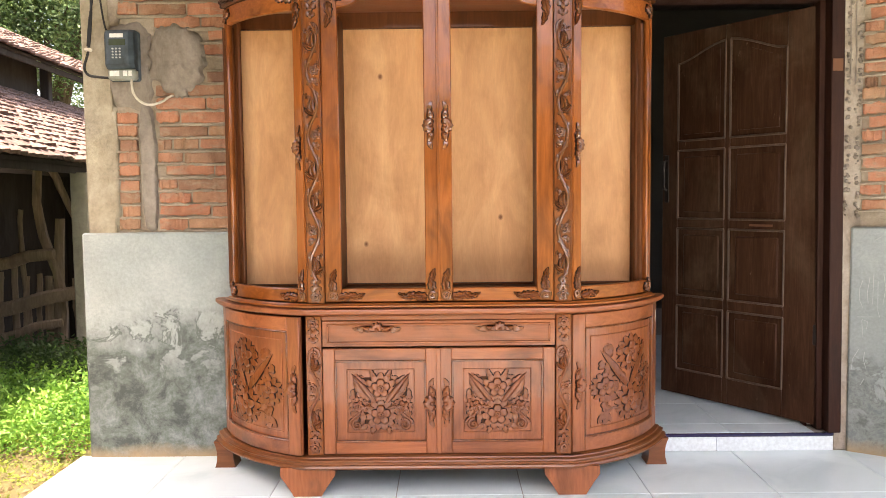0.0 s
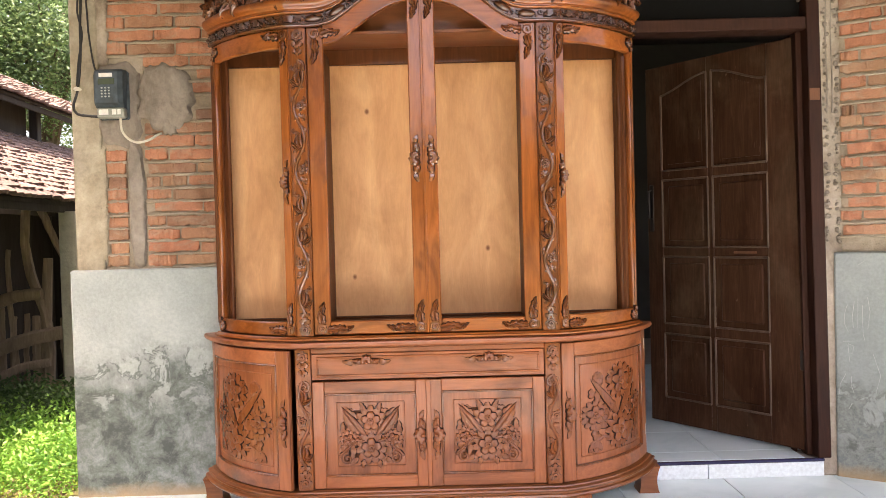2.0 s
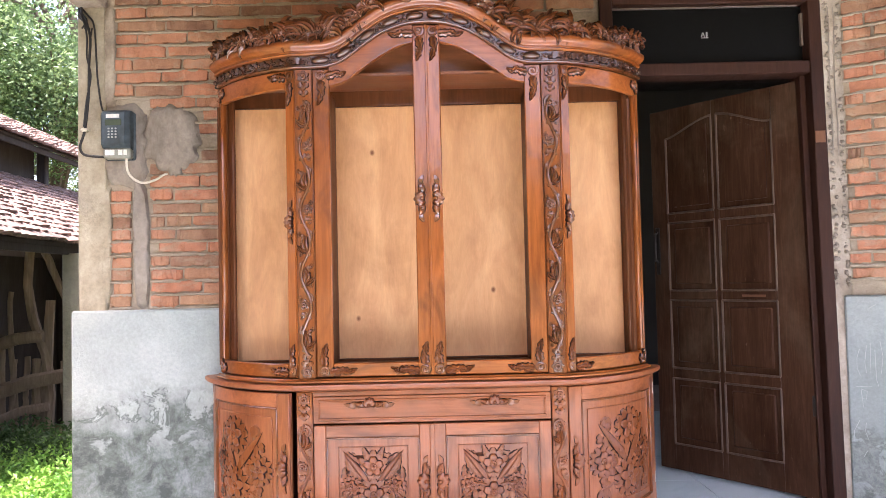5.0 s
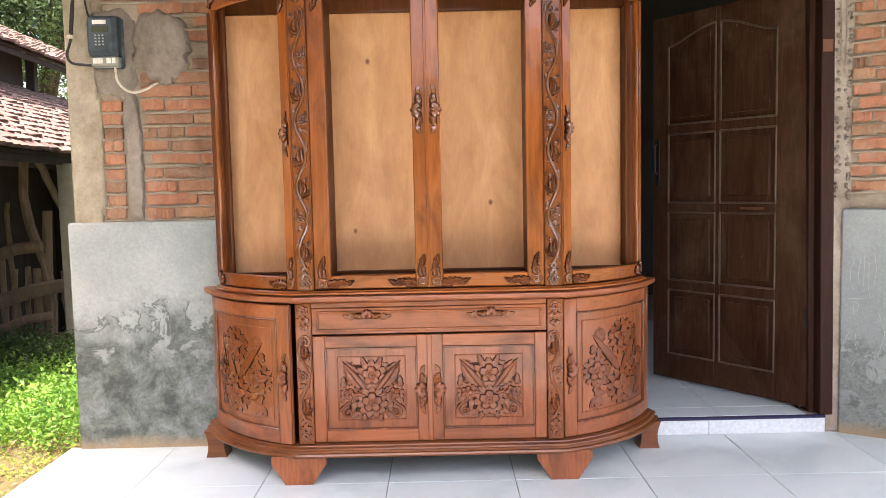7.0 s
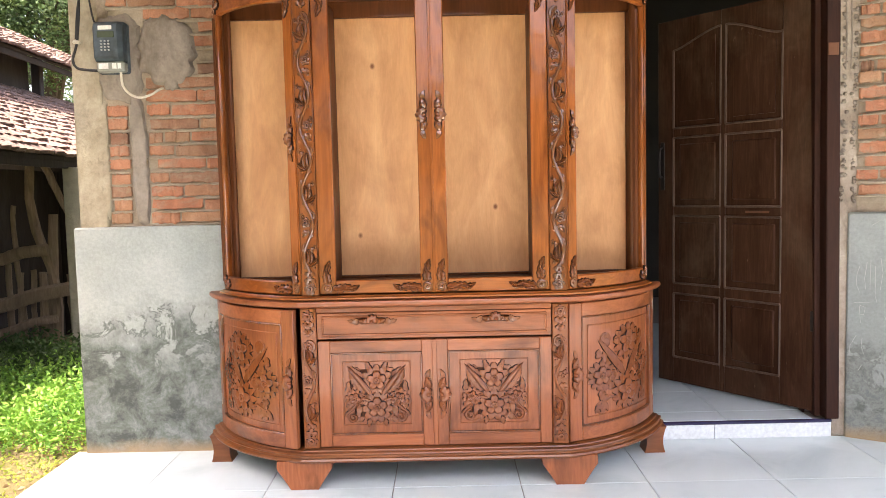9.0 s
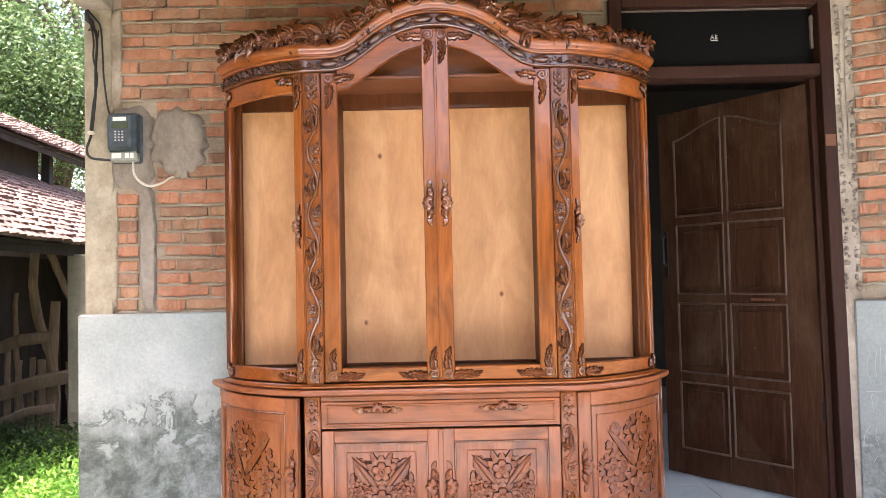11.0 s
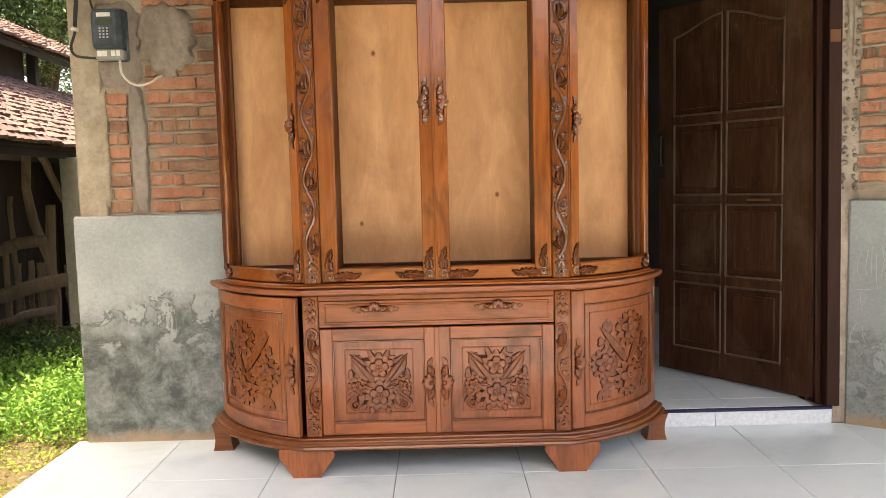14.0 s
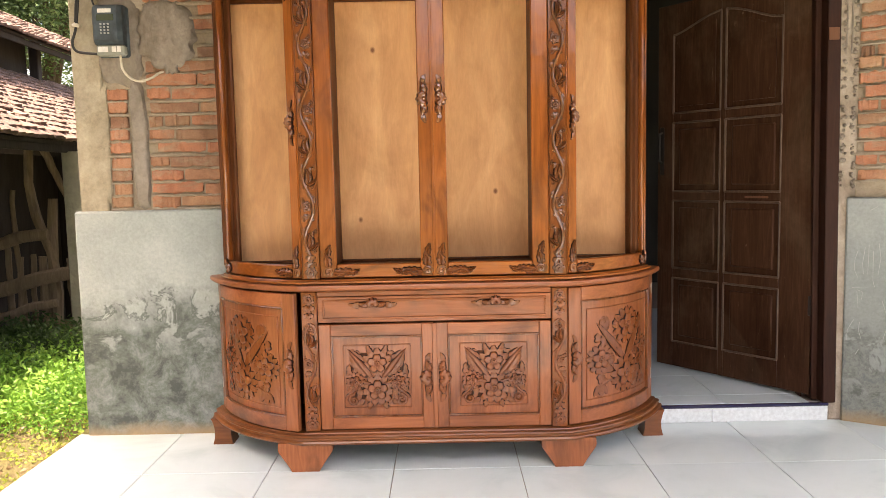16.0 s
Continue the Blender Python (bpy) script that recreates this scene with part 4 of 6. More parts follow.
for c0, c1 in COLS:
    us = [c0 + (c1 - c0) * i / 16 for i in range(17)]
    for k in range(0, len(zs) - 1, 2):
        lpart("rail", Solid().slab(c0, c1, -0.019, 0.019, zs[k], zs[k + 1], 0.003))
    lpart("rail", Solid().strip(us, panel_top, lambda u: LZ1, -0.019, 0.019))
    for k, (z0, z1) in enumerate(ROWS_Z):
        if k < 3:
            p = lpart("panel", Solid().slab(c0 + 0.035, c1 - 0.035, 0.0, 0.015, z0 + 0.035, z1 - 0.035, 0.006))
            ring = [(c0, z0), (c1, z0), (c1, z1), (c0, z1)]
            runs = [[(a[0] + (b3[0] - a[0]) * i / 4, a[1] + (b3[1] - a[1]) * i / 4) for i in range(5)] for a, b3 in zip(ring, ring[1:] + ring[:1])]
        else:
            inner = us[2:-2]
            p = lpart("panel", Solid().strip(inner, lambda u: z0 + 0.035, lambda u: panel_top(u) - 0.035, 0.0, 0.015))
            runs = [[(c0, z0), (c1, z0)], [(c1, z0), (c1, panel_top(c1))], [(u, panel_top(u)) for u in us], [(c0, z0), (c0, panel_top(c0))]]
        mo = Solid()
        for q in runs:
            mo.tube([(a, 0.019, b3) for a, b3 in q], 0.0058, 0.0058, k=8)
        part("moulding", mo, DOOR_EDGE, p, "worn moulding with rubbed pale edge", leaf_fold)
for z in (0.5, 1.35, 1.95):
    lpart("hinge", Solid().slab(-0.012, 0.012, 0.012, 0.024, z, z + 0.1, 0.003), BLACK_IRON, "dark iron butt hinge")
lpart("scuff", Solid().slab(0.23, 0.36, 0.0185, 0.0205, 1.075, 1.087, 0.001), PATCH_WOOD, "scraped bare wood")
pull = Solid().tube([(0.875, 0.02, 1.44), (0.872, 0.05, 1.43), (0.87, 0.055, 1.36), (0.872, 0.05, 1.28), (0.875, 0.02, 1.27)], 0.007, 0.007)
lpart("door_handle", pull.slab(0.86, 0.888, 0.018, 0.024, 1.2, 1.47, 0.004), BLACK_IRON, "dull dark metal pull handle")
rel(part("hinge_strip", box(1.868, 1.878, WALL_Y + 0.108, WALL_Y + 0.16, 0.085, 2.155, 0.002), FRAME_WOOD, frame_s), frame_s)

# threshold step
structure("threshold", box(DOOR_X0, DOOR_X1, WALL_Y + 0.004, WALL_Y + 0.149, -0.05, 0.079), GROUT, "door threshold bed", "step")
step_t = thing("step", "white tiled door step with a dark blue glazed edge", "step", at=(1.4, WALL_Y, 0))
step_t["kind"] = "structure"
for a, b2 in ((0.9, 1.386), (1.389, 1.95)):
    rel(part("riser_tile", box(a, b2, WALL_Y - 0.012, WALL_Y + 0.003, 0.001, 0.07, 0.0015), WHITE_TILE, step_t), step_t)
rel(part("edge_trim", box(0.9, 1.953, WALL_Y - 0.016, WALL_Y + 0.004, 0.0705, 0.086, 0.004), BLUE_TRIM, step_t, "dark blue glazed edge strip"), step_t)

# ---- carving on the cabinet ----
def trefoil(sol, s, z, r, up, base):
    for a in (90, 20, 160):
        sol.leaf(s, z, a * up, r * 1.1, r * 0.5, 0.014, 0, 2, base, 6, 5)
    return sol


def vine(sol, s, z0, z1, amp, waves, base, g=1, blossoms=()):
    """A thick winding stem; each bend cradles a veined leaf folded over, a bud and tendrils, or a blossom."""
    n = int(waves * 16)
    pts = []
    for i in range(n + 1):
        t = i / n
        pts.append((s + g * amp * math.sin(2 * math.pi * waves * t), base + 0.006, z0 + (z1 - z0) * t))
    sol.tube(pts, 0.0075, 0.0062, k=8)
    k = int(waves * 2)
    pitch = (z1 - z0) / k
    for i in range(k):
        z = z0 + pitch * (i + 0.5)
        side = 1 if g * math.sin(2 * math.pi * waves * (i + 0.5) / k) > 0 else -1
        c = s - side * amp * 0.5
        if i in blossoms:
            sol.flower(c, z + 0.006, 0.024, 6, 0.018, 15, 0, base + 0.003)
            for e in (-35, 0, 35):
                sol.leaf(c, z - 0.024, 270 + e, 0.026, 0.0075, 0.012, e * 0.8, 0, base + 0.001, 7, 5, 0.4)
        else:
            # a broad leaf of three lobes opening upwards from the stem
            for e, l, w in ((4, 0.56, 0.0165), (48, 0.4, 0.0105)):
                sol.leaf(s + side * amp * 0.35, z - pitch * 0.3, 90 + side * (30 + e), pitch * l, w, 0.017, -side * (80 - e * 0.6), 0, base + 0.002, 10, 7, 0.5, 0.0, 0.6)
            sol.dome(c - side * 0.002, z - pitch * 0.02, 0.0085, 0.02, base)
            sol.leaf(c, z + pitch * 0.04, 90 - side * 12, pitch * 0.26, 0.0085, 0.015, side * 55, 0, base + 0.002, 8, 5, 0.4)
        for q, a, l in ((-0.42, 120, 0.24), (0.12, 68, 0.3), (0.34, 140, 0.2)):
            sol.leaf(s + side * amp * 1.0, z + pitch * q, 90 - side * (90 - a), pitch * l, 0.0065, 0.012, side * 60, 0, base + 0.001, 7, 5, 0.3)
        sol.spiral(s - side * amp * 1.0, z + pitch * 0.24, 0.0105, 90, 1.0, 0.0042, side, base + 0.004)
        sol.spiral(s - side * amp * 1.1, z - pitch * 0.38, 0.0085, 90, 0.9, 0.0038, -side, base + 0.004)
    return sol


def post_carving(sol, s, z0, z1, base, g, waves, blossoms):
    sol.flower(s, z0 + 0.028, 0.029, 6, 0.018, 0, 0, base)
    trefoil(sol, s, z0 + 0.056, 0.026, 1, base)
    trefoil(sol, s, z0 + 0.086, 0.022, 1, base)
    sol.flower(s, z1 - 0.028, 0.029, 6, 0.018, 30, 0, base)
    trefoil(sol, s, z1 - 0.058, 0.026, -1, base)
    trefoil(sol, s, z1 - 0.09, 0.022, -1, base)
    sol.spiral(s - g * 0.004, z1 - 0.155, 0.025, 90, 1.5, 0.0065, g, base + 0.005)
    return vine(sol, s, z0 + 0.1, z1 - 0.128, 0.02, waves, base, g, blossoms)


def corner_spray(sol, s, z, gs, gz, lh, lv, base=0.0, slope=0.0):
    """A rosette in a frame corner with one leaf along the rail and one along the stile."""
    sol.spiral(s, z, 0.021, 40, 1.4, 0.0062, gs, base + 0.004)
    sol.dome(s, z, 0.022, 0.006, base, 14)
    a = (0 if gs > 0 else 180) + slope
    k = math.tan(radians(slope)) * gs
    for t, l, w, b, up in ((0.0, 0.62, 0.0185, 26, -0.004), (0.34, 0.5, 0.016, -34, 0.004), (0.6, 0.42, 0.011, 40, -0.002)):
        q = 0.02 + t * lh
        sol.leaf(s + gs * q, z + up + k * q, a, lh * l, w, 0.015, b * gs, 3, base, 14, 7, 0.6)
        sol.dome(s + gs * (q + 0.3 * lh * l), z + up + k * q - 0.008 * b / abs(b), 0.0065, 0.016, base)
    for t, l, w, b in ((0.0, 0.66, 0.0175, 24), (0.44, 0.56, 0.013, -30)):
        sol.leaf(s, z + gz * (0.018 + t * lv), 90 * gz, lv * l, w, 0.015, b, 3, base, 14, 7, 0.6)
        sol.dome(s + 0.006 * b / abs(b), z + gz * (0.018 + (t + 0.3 * l) * lv), 0.006, 0.016, base)
    return sol


def pull_handle(sol, s, z, length, g, level=False, base=0.0):
    """A carved pull: a fluted half-round boss between two leaf scrolls."""
    o = Solid()
    h = length / 2
    for k in range(5):
        a = 90 + g * (18 + 36 * k)
        o.leaf(-g * 0.004, 0, a, length * 0.19, length * 0.085, 0.026, 0, 0, 0.002, 8, 7, 0.1)
    o.dome(-g * 0.004, 0, length * 0.06, 0.032, 0, 10)
    for e in (1, -1):
        o.leaf(-g * 0.004, e * h * 0.2, 90 * e, h * 0.52, length * 0.075, 0.02, e * g * 30, 0, 0, 8, 7, 0.1)
        o.leaf(-g * 0.01, e * h * 0.6, 90 * e, h * 0.42, length * 0.05, 0.014, -e * g * 45, 0, 0, 8, 5)
        o.dome(-g * 0.006, e * h * 0.42, length * 0.05, 0.022)
        o.spiral(g * 0.004, e * h * 0.52, length * 0.05, 90 * e, 1.1, length * 0.018, e * g, 0.006)
    verts = [(s + (c if level else a), base + b, z + (-a if level else c)) for a, b, c in o.v]
    return sol.add(verts, o.f, o.g)


# posts
for g in (-1, 1):
    cpart("post_carving", post_carving(Solid(), g * 0.519, 0.172, 0.752, 0.006, g, 1.5, (1,)), TEAK_RELIEF, sideboard, sideboard, "carved vine with flowers, edges darkened by glaze and painted shade")
    cpart("post_ground", Solid().slab(*sorted((g * 0.4895, g * 0.549)), 0.004, 0.0072, 0.168, 0.754, 0.0005), TEAK_GROUND, sideboard, sideboard, "warm brown punched ground of the carved post")
    sol = post_carving(Solid(), g * 0.511, 0.808, 2.08, 0.0, g, 4.0, (1, 4, 6))
    hpart("post_carving", sol, TEAK_VINE, hutch, "carved vine with flowers, edges darkened by glaze and painted shade")
    hpart("post_ground", Solid().slab(*sorted((g * 0.48, g * 0.5425)), -0.002, 0.0012, 0.809, 2.082, 0.0005), TEAK_GROUND, hutch, "warm brown punched ground of the carved post")
    be = Solid().slab(*sorted((g * 0.4755, g * 0.4785)), 0.0, 0.004, 0.81, 2.08, 0.001).slab(*sorted((g * 0.544, g * 0.547)), 0.0, 0.004, 0.81, 2.08, 0.001)
    hpart("post_bead", be, TEAK_CARVED, hutch)

hdoors = [o for o in hutch.children if o.name.startswith("door")]
hwings = [o for o in hutch.children if o.name.startswith("end_door")]
for g, o in zip((-1, 1), hdoors):
    for q in ((g * 0.44, 0.836, -g, 1, 0.115, 0.1), (g * 0.029, 0.836, g, 1, 0.125, 0.1), (g * 0.44, 2.056, -g, -1, 0.09, 0.11, 0.0, 4 * -g), (g * 0.029, 2.232, g, -1, 0.11, 0.11, 0.0, -7 * g)):
        part("leaf_spray", corner_spray(Solid(), *q), TEAK_CARVED, o, "carved leaf spray", hbow)
    part("handle", pull_handle(Solid(), g * 0.024, 1.535, 0.2, -g), TEAK_CARVED, o, "dark carved wooden pull", hbow)
for g, o in zip((-1, 1), hwings):
    for q in ((g * (FRONT + 0.027), 0.836, g, 1, 0.11, 0.1), (g * (FRONT + 0.027), 2.056, g, -1, 0.11, 0.11), (g * (FRONT + ARC - 0.045), 0.838, -g, 1, 0.04, 0.02), (g * (FRONT + ARC - 0.045), 2.05, -g, -1, 0.04, 0.02)):
        part("leaf_spray", corner_spray(Solid(), *q), TEAK_CARVED, o, "carved leaf spray", hbow)
    part("handle", pull_handle(Solid(), g * (FRONT + 0.02), 1.45, 0.19, -g), TEAK_CARVED, o, "carved wooden pull", hbow)


def undergrowth_carving(s, z, w, h, seed, n=46):
    """Low leaves cut into the punched ground of a panel."""
    r, o = random.Random(seed), Solid()
    for i in range(n):
        x, y = r.uniform(-w, w), r.uniform(-h, h)
        if abs(x) < 0.2 * w and y > 0.75 * h:
            continue
        o.leaf(s + x, z + y, r.uniform(0, 360), r.uniform(0.03, 0.05), r.uniform(0.009, 0.014), 0.006, r.uniform(-60, 60), 2, -0.008, 6, 5, 0.5)
    return o


def rosette(s, z, r, b, petals=5, turn=90.0, rays=11):
    """A large blossom: a ruffled outer ring, round inner petals and a beaded eye."""
    o = Solid()
    for i in range(rays):
        a = turn + 360 / rays * i
        o.leaf(s + 0.36 * r * math.cos(radians(a)), z + 0.36 * r * math.sin(radians(a)), a, r * 0.62, r * 2.7 / rays, 0.011, 0, 0, b, 8, 5, 0.6, 0.0, 0.45)
    for i in range(petals):
        a = turn + 360 / petals * i
        o.leaf(s + 0.12 * r * math.cos(radians(a)), z + 0.12 * r * math.sin(radians(a)), a, r * 0.5, r * 0.25, 0.013, 0, 0, b + 0.007, 8, 7, 0.35, 0.12, 0.4)
    o.dome(s, z, r * 0.24, 0.006, b + 0.014, 14)
    for i in range(petals):
        a = turn + 36 + 360 / petals * i
        o.leaf(s, z, a, r * 0.22, r * 0.085, 0.006, 0, 0, b + 0.018, 5, 5, 0.2, 0.0, 0.5)
    return o.dome(s, z, r * 0.11, 0.011, b + 0.02, 10)


def centre_panel(c, s, z, k=1.0):
    """Two large flowers, two small ones, crossed sword leaves and scrolled corners in a square."""
    b = -0.008
    out = [rosette(s, z + 0.055, 0.067, b + 0.004), rosette(s, z - 0.058, 0.07, b + 0.006)]
    for g in (-1, 1):
        out.append(rosette(s + g * 0.093, z - 0.022, 0.043, b + 0.006, 5, 90 + 20 * g))
    for g in (-1, 1):
        def side(a):
            return a if g > 0 else 180 - a
        c.leaf(s + g * 0.02, z - 0.01, side(54), 0.165, 0.0125, 0.015, -6 * g, 0, b + 0.006, 12, 7, 0.25)
        c.leaf(s + g * 0.048, z + 0.012, side(40), 0.115, 0.013, 0.017, 28 * g, 3, b + 0.002, 10, 5, 0.5)
        for x, y, a, l, q, w in ((0.062, 0.075, 25, 0.055, 40, 0.014), (0.03, 0.098, 80, 0.04, -30, 0.012), (0.09, 0.035, 75, 0.06, -25, 0.014), (0.115, 0.0, 80, 0.055, 20, 0.013),
                                 (0.055, 0.02, 15, 0.05, 30, 0.015), (0.05, -0.01, -10, 0.05, 10, 0.014), (0.1, -0.055, -70, 0.06, 60, 0.015), (0.075, -0.05, -95, 0.06, 35, 0.014),
                                 (0.058, -0.1, -40, 0.05, 60, 0.013), (0.03, -0.11, -75, 0.035, 0, 0.012), (0.12, -0.04, -100, 0.045, -30, 0.012)):
            c.leaf(s + g * x, z + y, side(a), l, w, 0.017, q * g, 2, b + 0.002, 8, 5, 0.55)
        c.spiral(s + g * 0.1, z - 0.1, 0.024, side(100), 1.35, 0.0075, -g, b + 0.009, 0.006)
        c.tube([(s + g * 0.03, b + 0.01, z - 0.03), (s + g * 0.06, b + 0.015, z - 0.02), (s + g * 0.085, b + 0.014, z - 0.045), (s + g * 0.118, b + 0.01, z - 0.075)], 0.007, 0.005)
    return out


for g, o in zip((-1, 1), base_doors):
    c = Solid()
    fl = centre_panel(c, g * 0.2435, 0.394)
    c.v = [(a, b * 0.72 - 0.0022, z) for a, b, z in c.v]
    part("foliage", c, TEAK_RELIEF, o, "deep carved leaves and scrolls", bow)
    # dark slab that paints depth shade, with the glaze, behind the leaves
    part("carved_ground", Solid().slab(g * 0.2435 - 0.108, g * 0.2435 + 0.108, -0.0095, -0.0065, 0.394 - 0.1, 0.394 + 0.1, 0.001), CUT_GROUND_SHADE, o, "ground behind the carving, darkened by glaze and painted shade", bow)
    part("low_foliage", undergrowth_carving(g * 0.2435, 0.394, 0.1, 0.1, 3, 80), TEAK_RELIEF, o, "low leaves behind the flowers", bow)
    for q in fl:
        q.v = [(a, b * 0.72 - 0.0022, z) for a, b, z in q.v]
        part("flower", q, TEAK_RELIEF, o, "deep carved flower", bow)
    part("handle", pull_handle(Solid(), g * 0.024, 0.386, 0.215, -g), TEAK_RELIEF, o, "carved wooden pull", bow)


def wing_panel(c, s, z, g):
    """Three large star flowers, crossed leaves and a turned-down tulip, on a bowed door."""
    b = -0.008
    out = []
    for x, y, r in ((0.035, 0.1, 0.074), (0.03, -0.09, 0.076), (-0.085, -0.015, 0.06), (0.125, -0.005, 0.052)):
        out.append(rosette(s + g * x, z + y, r, b + 0.003, 5, 90, 13))
    for x0, y0, a, l in ((0.02, -0.03, 128, 0.2), (0.03, -0.03, 62, 0.19)):
        aa = a if g > 0 else 180 - a
        c.leaf(s + g * x0, z + y0, aa, l, 0.016, 0.013, 0, 0, b + 0.002, 10, 5, 0.6)
    for x0, y0, a, l, q in ((-0.06, 0.09, 100, 0.06, 60), (-0.075, 0.02, 85, 0.06, 20), (-0.03, 0.1, 60, 0.055, -30), (-0.09, 0.05, 120, 0.04, -50), (0.1, 0.07, 70, 0.07, 30),
                            (0.115, 0.03, 95, 0.05, -30), (-0.03, -0.06, 170, 0.07, 60), (-0.06, -0.09, 230, 0.06, 40), (-0.085, -0.07, 265, 0.05, 30), (0.09, -0.06, 10, 0.06, -50),
                            (0.115, -0.1, -60, 0.06, -30), (-0.02, -0.02, 190, 0.06, -20), (0.07, -0.02, 20, 0.05, 30), (0.13, -0.06, -90, 0.05, 0), (0.0, 0.03, 250, 0.05, 0), (0.05, 0.03, -60, 0.05, 0)):
        aa, qq = (a, q) if g > 0 else (180 - a, -q)
        c.leaf(s + g * x0, z + y0, aa, l, 0.015, 0.011, qq, 2, b + 0.001)
    for x0, y0, r in ((-0.085, -0.14, 0.026), (-0.07, 0.125, 0.02), (0.125, -0.135, 0.022)):
        c.spiral(s + g * x0, z + y0, r, 90, 1.2, 0.005, g, b + 0.004)
        for e in (-50, 0, 50):
            c.leaf(s + g * x0, z + y0 + r * 0.9, 270 + e, r * 1.9, r * 0.42, 0.011, -e * 0.8, 0, b + 0.001)
    c.tube([(s - g * 0.02, b + 0.006, z - 0.11), (s - g * 0.05, b + 0.009, z - 0.1), (s - g * 0.08, b + 0.006, z - 0.115)], 0.005, 0.004)
    return out


for g in (-1, 1):
    fold = ajar if g < 0 else bow
    c = Solid()
    fl = wing_panel(c, g * (FRONT + 0.29), 0.447, g)
    for q in (c, *fl):
        q.v = [(g * (FRONT + 0.29) + (a - g * (FRONT + 0.29)) * 1.4, b * 0.5 - 0.0045, 0.447 + (z - 0.447) * 1.13) for a, b, z in q.v]
    part("foliage", c, TEAK_RELIEF, wing_doors[g], "carved leaves and scrolls", fold)
    for q in fl:
        part("flower", q, TEAK_RELIEF, wing_doors[g], "carved star-shaped flower", fold)
    part("panel", bead_frame(*sorted((g * (WING0 + 0.09), g * (WING1 - 0.075))), 0.26, 0.655, 0.004, -0.01, -0.004, 12), TEAK_LOW_Z, wing_doors[g], fold=fold)
    part("handle", pull_handle(Solid(), g * (FRONT + 0.024), 0.452, 0.21, -g), TEAK_RELIEF, wing_doors[g], "carved wooden pull", fold)
    for z in (0.26, 0.66):
        h = Solid().slab(*sorted((g * (WING1 - 0.004), g * (WING1 + 0.008))), 0.0, 0.003, z, z + 0.05, 0.001)
        part("hinge", h.tube([(g * (WING1 + 0.002), 0.003, z), (g * (WING1 + 0.002), 0.003, z + 0.05)], 0.0025, 0.0025), STEEL, wing_doors[g], "small steel hinge", fold)
for s in (-0.255, 0.255):
    c = pull_handle(Solid(), s, 0.694, 0.17, 1, True, 0.001)
    for g in (-1, 1):
        c.leaf(s + g * 0.05, 0.694, 0 if g > 0 else 180, 0.055, 0.011, 0.009, 20 * g, 2, 0.001)
    part("handle", c, TEAK_RELIEF, drawer, "carved wooden drawer pull", bow)

# frieze: running scrolls with polished bosses in the arch
fr = Solid()
rnd = random.Random(5)
TOTAL = FRONT + ARC - 0.02
for g in (-1, 1):
    s, k = 0.045, 0
    while s < TOTAL:
        z = 2.117 + arch(s)
        sl = math.degrees(math.atan2(arch(s + 0.02) - arch(s - 0.02), 0.04))
        a = sl if g > 0 else 180 - sl
        big = s < 0.5
        if big:
            bo = Solid().dome(0, 0, 1, 0.02, 0.008, 20)
            ca, sa = math.cos(radians(sl * g)), math.sin(radians(sl * g))
            bo.v = [(g * s + 0.039 * p * ca - 0.018 * w * sa, d, z + 0.039 * p * sa + 0.018 * w * ca) for p, d, w in bo.v]
            hpart("boss", bo, TEAK_DARK, hutch, "polished oval boss")
        else:
            fr.leaf(g * (s - 0.02), z, a, 0.05, 0.016, 0.014, 20, 2, 0.006, 8, 5)
        q = s + 0.05
        zz = 2.115 + arch(q)
        ca, sa = math.cos(radians(a)), math.sin(radians(a))
        for e in (-1, 1):
            fr.spiral(g * q + e * 0.011 * ca - e * 0.007 * sa, zz + e * 0.011 * sa + e * 0.007 * ca, 0.0115, a + 90 * e, 1.3, 0.0042, g * e, 0.01, 0.004)
            fr.leaf(g * q + e * 0.018 * ca, zz + e * 0.018 * sa, a if e > 0 else a + 180, 0.024, 0.0095, 0.013, 40 * e, 0, 0.006, 8, 7, 0.5, 0.0, 0.5)
        fr.tube([(g * (s - 0.03), 0.011, 2.09 + 0.008 + arch(s - 0.03)), (g * s, 0.012, 2.096 + arch(s)), (g * (s + 0.03), 0.011, 2.1 + arch(s + 0.03)), (g * (s + 0.045), 0.01, 2.125 + arch(s + 0.045))], 0.0045, 0.0035)
        s += 0.098
        k += 1
hpart("frieze_carving", fr, TEAK_DARK, hutch, "running scroll carving, dark polished")

# crest: acanthus sprays, C-scrolls and flowers along the cornice
cr = Solid()
cr.strip([-TOTAL - 0.01 + (2 * TOTAL + 0.02) * i / 120 for i in range(121)], lambda u: 2.2 + arch(u), lambda u: 2.226 + arch(u) + 0.012 * math.sin(u * 60) ** 2, -0.02, 0.004)


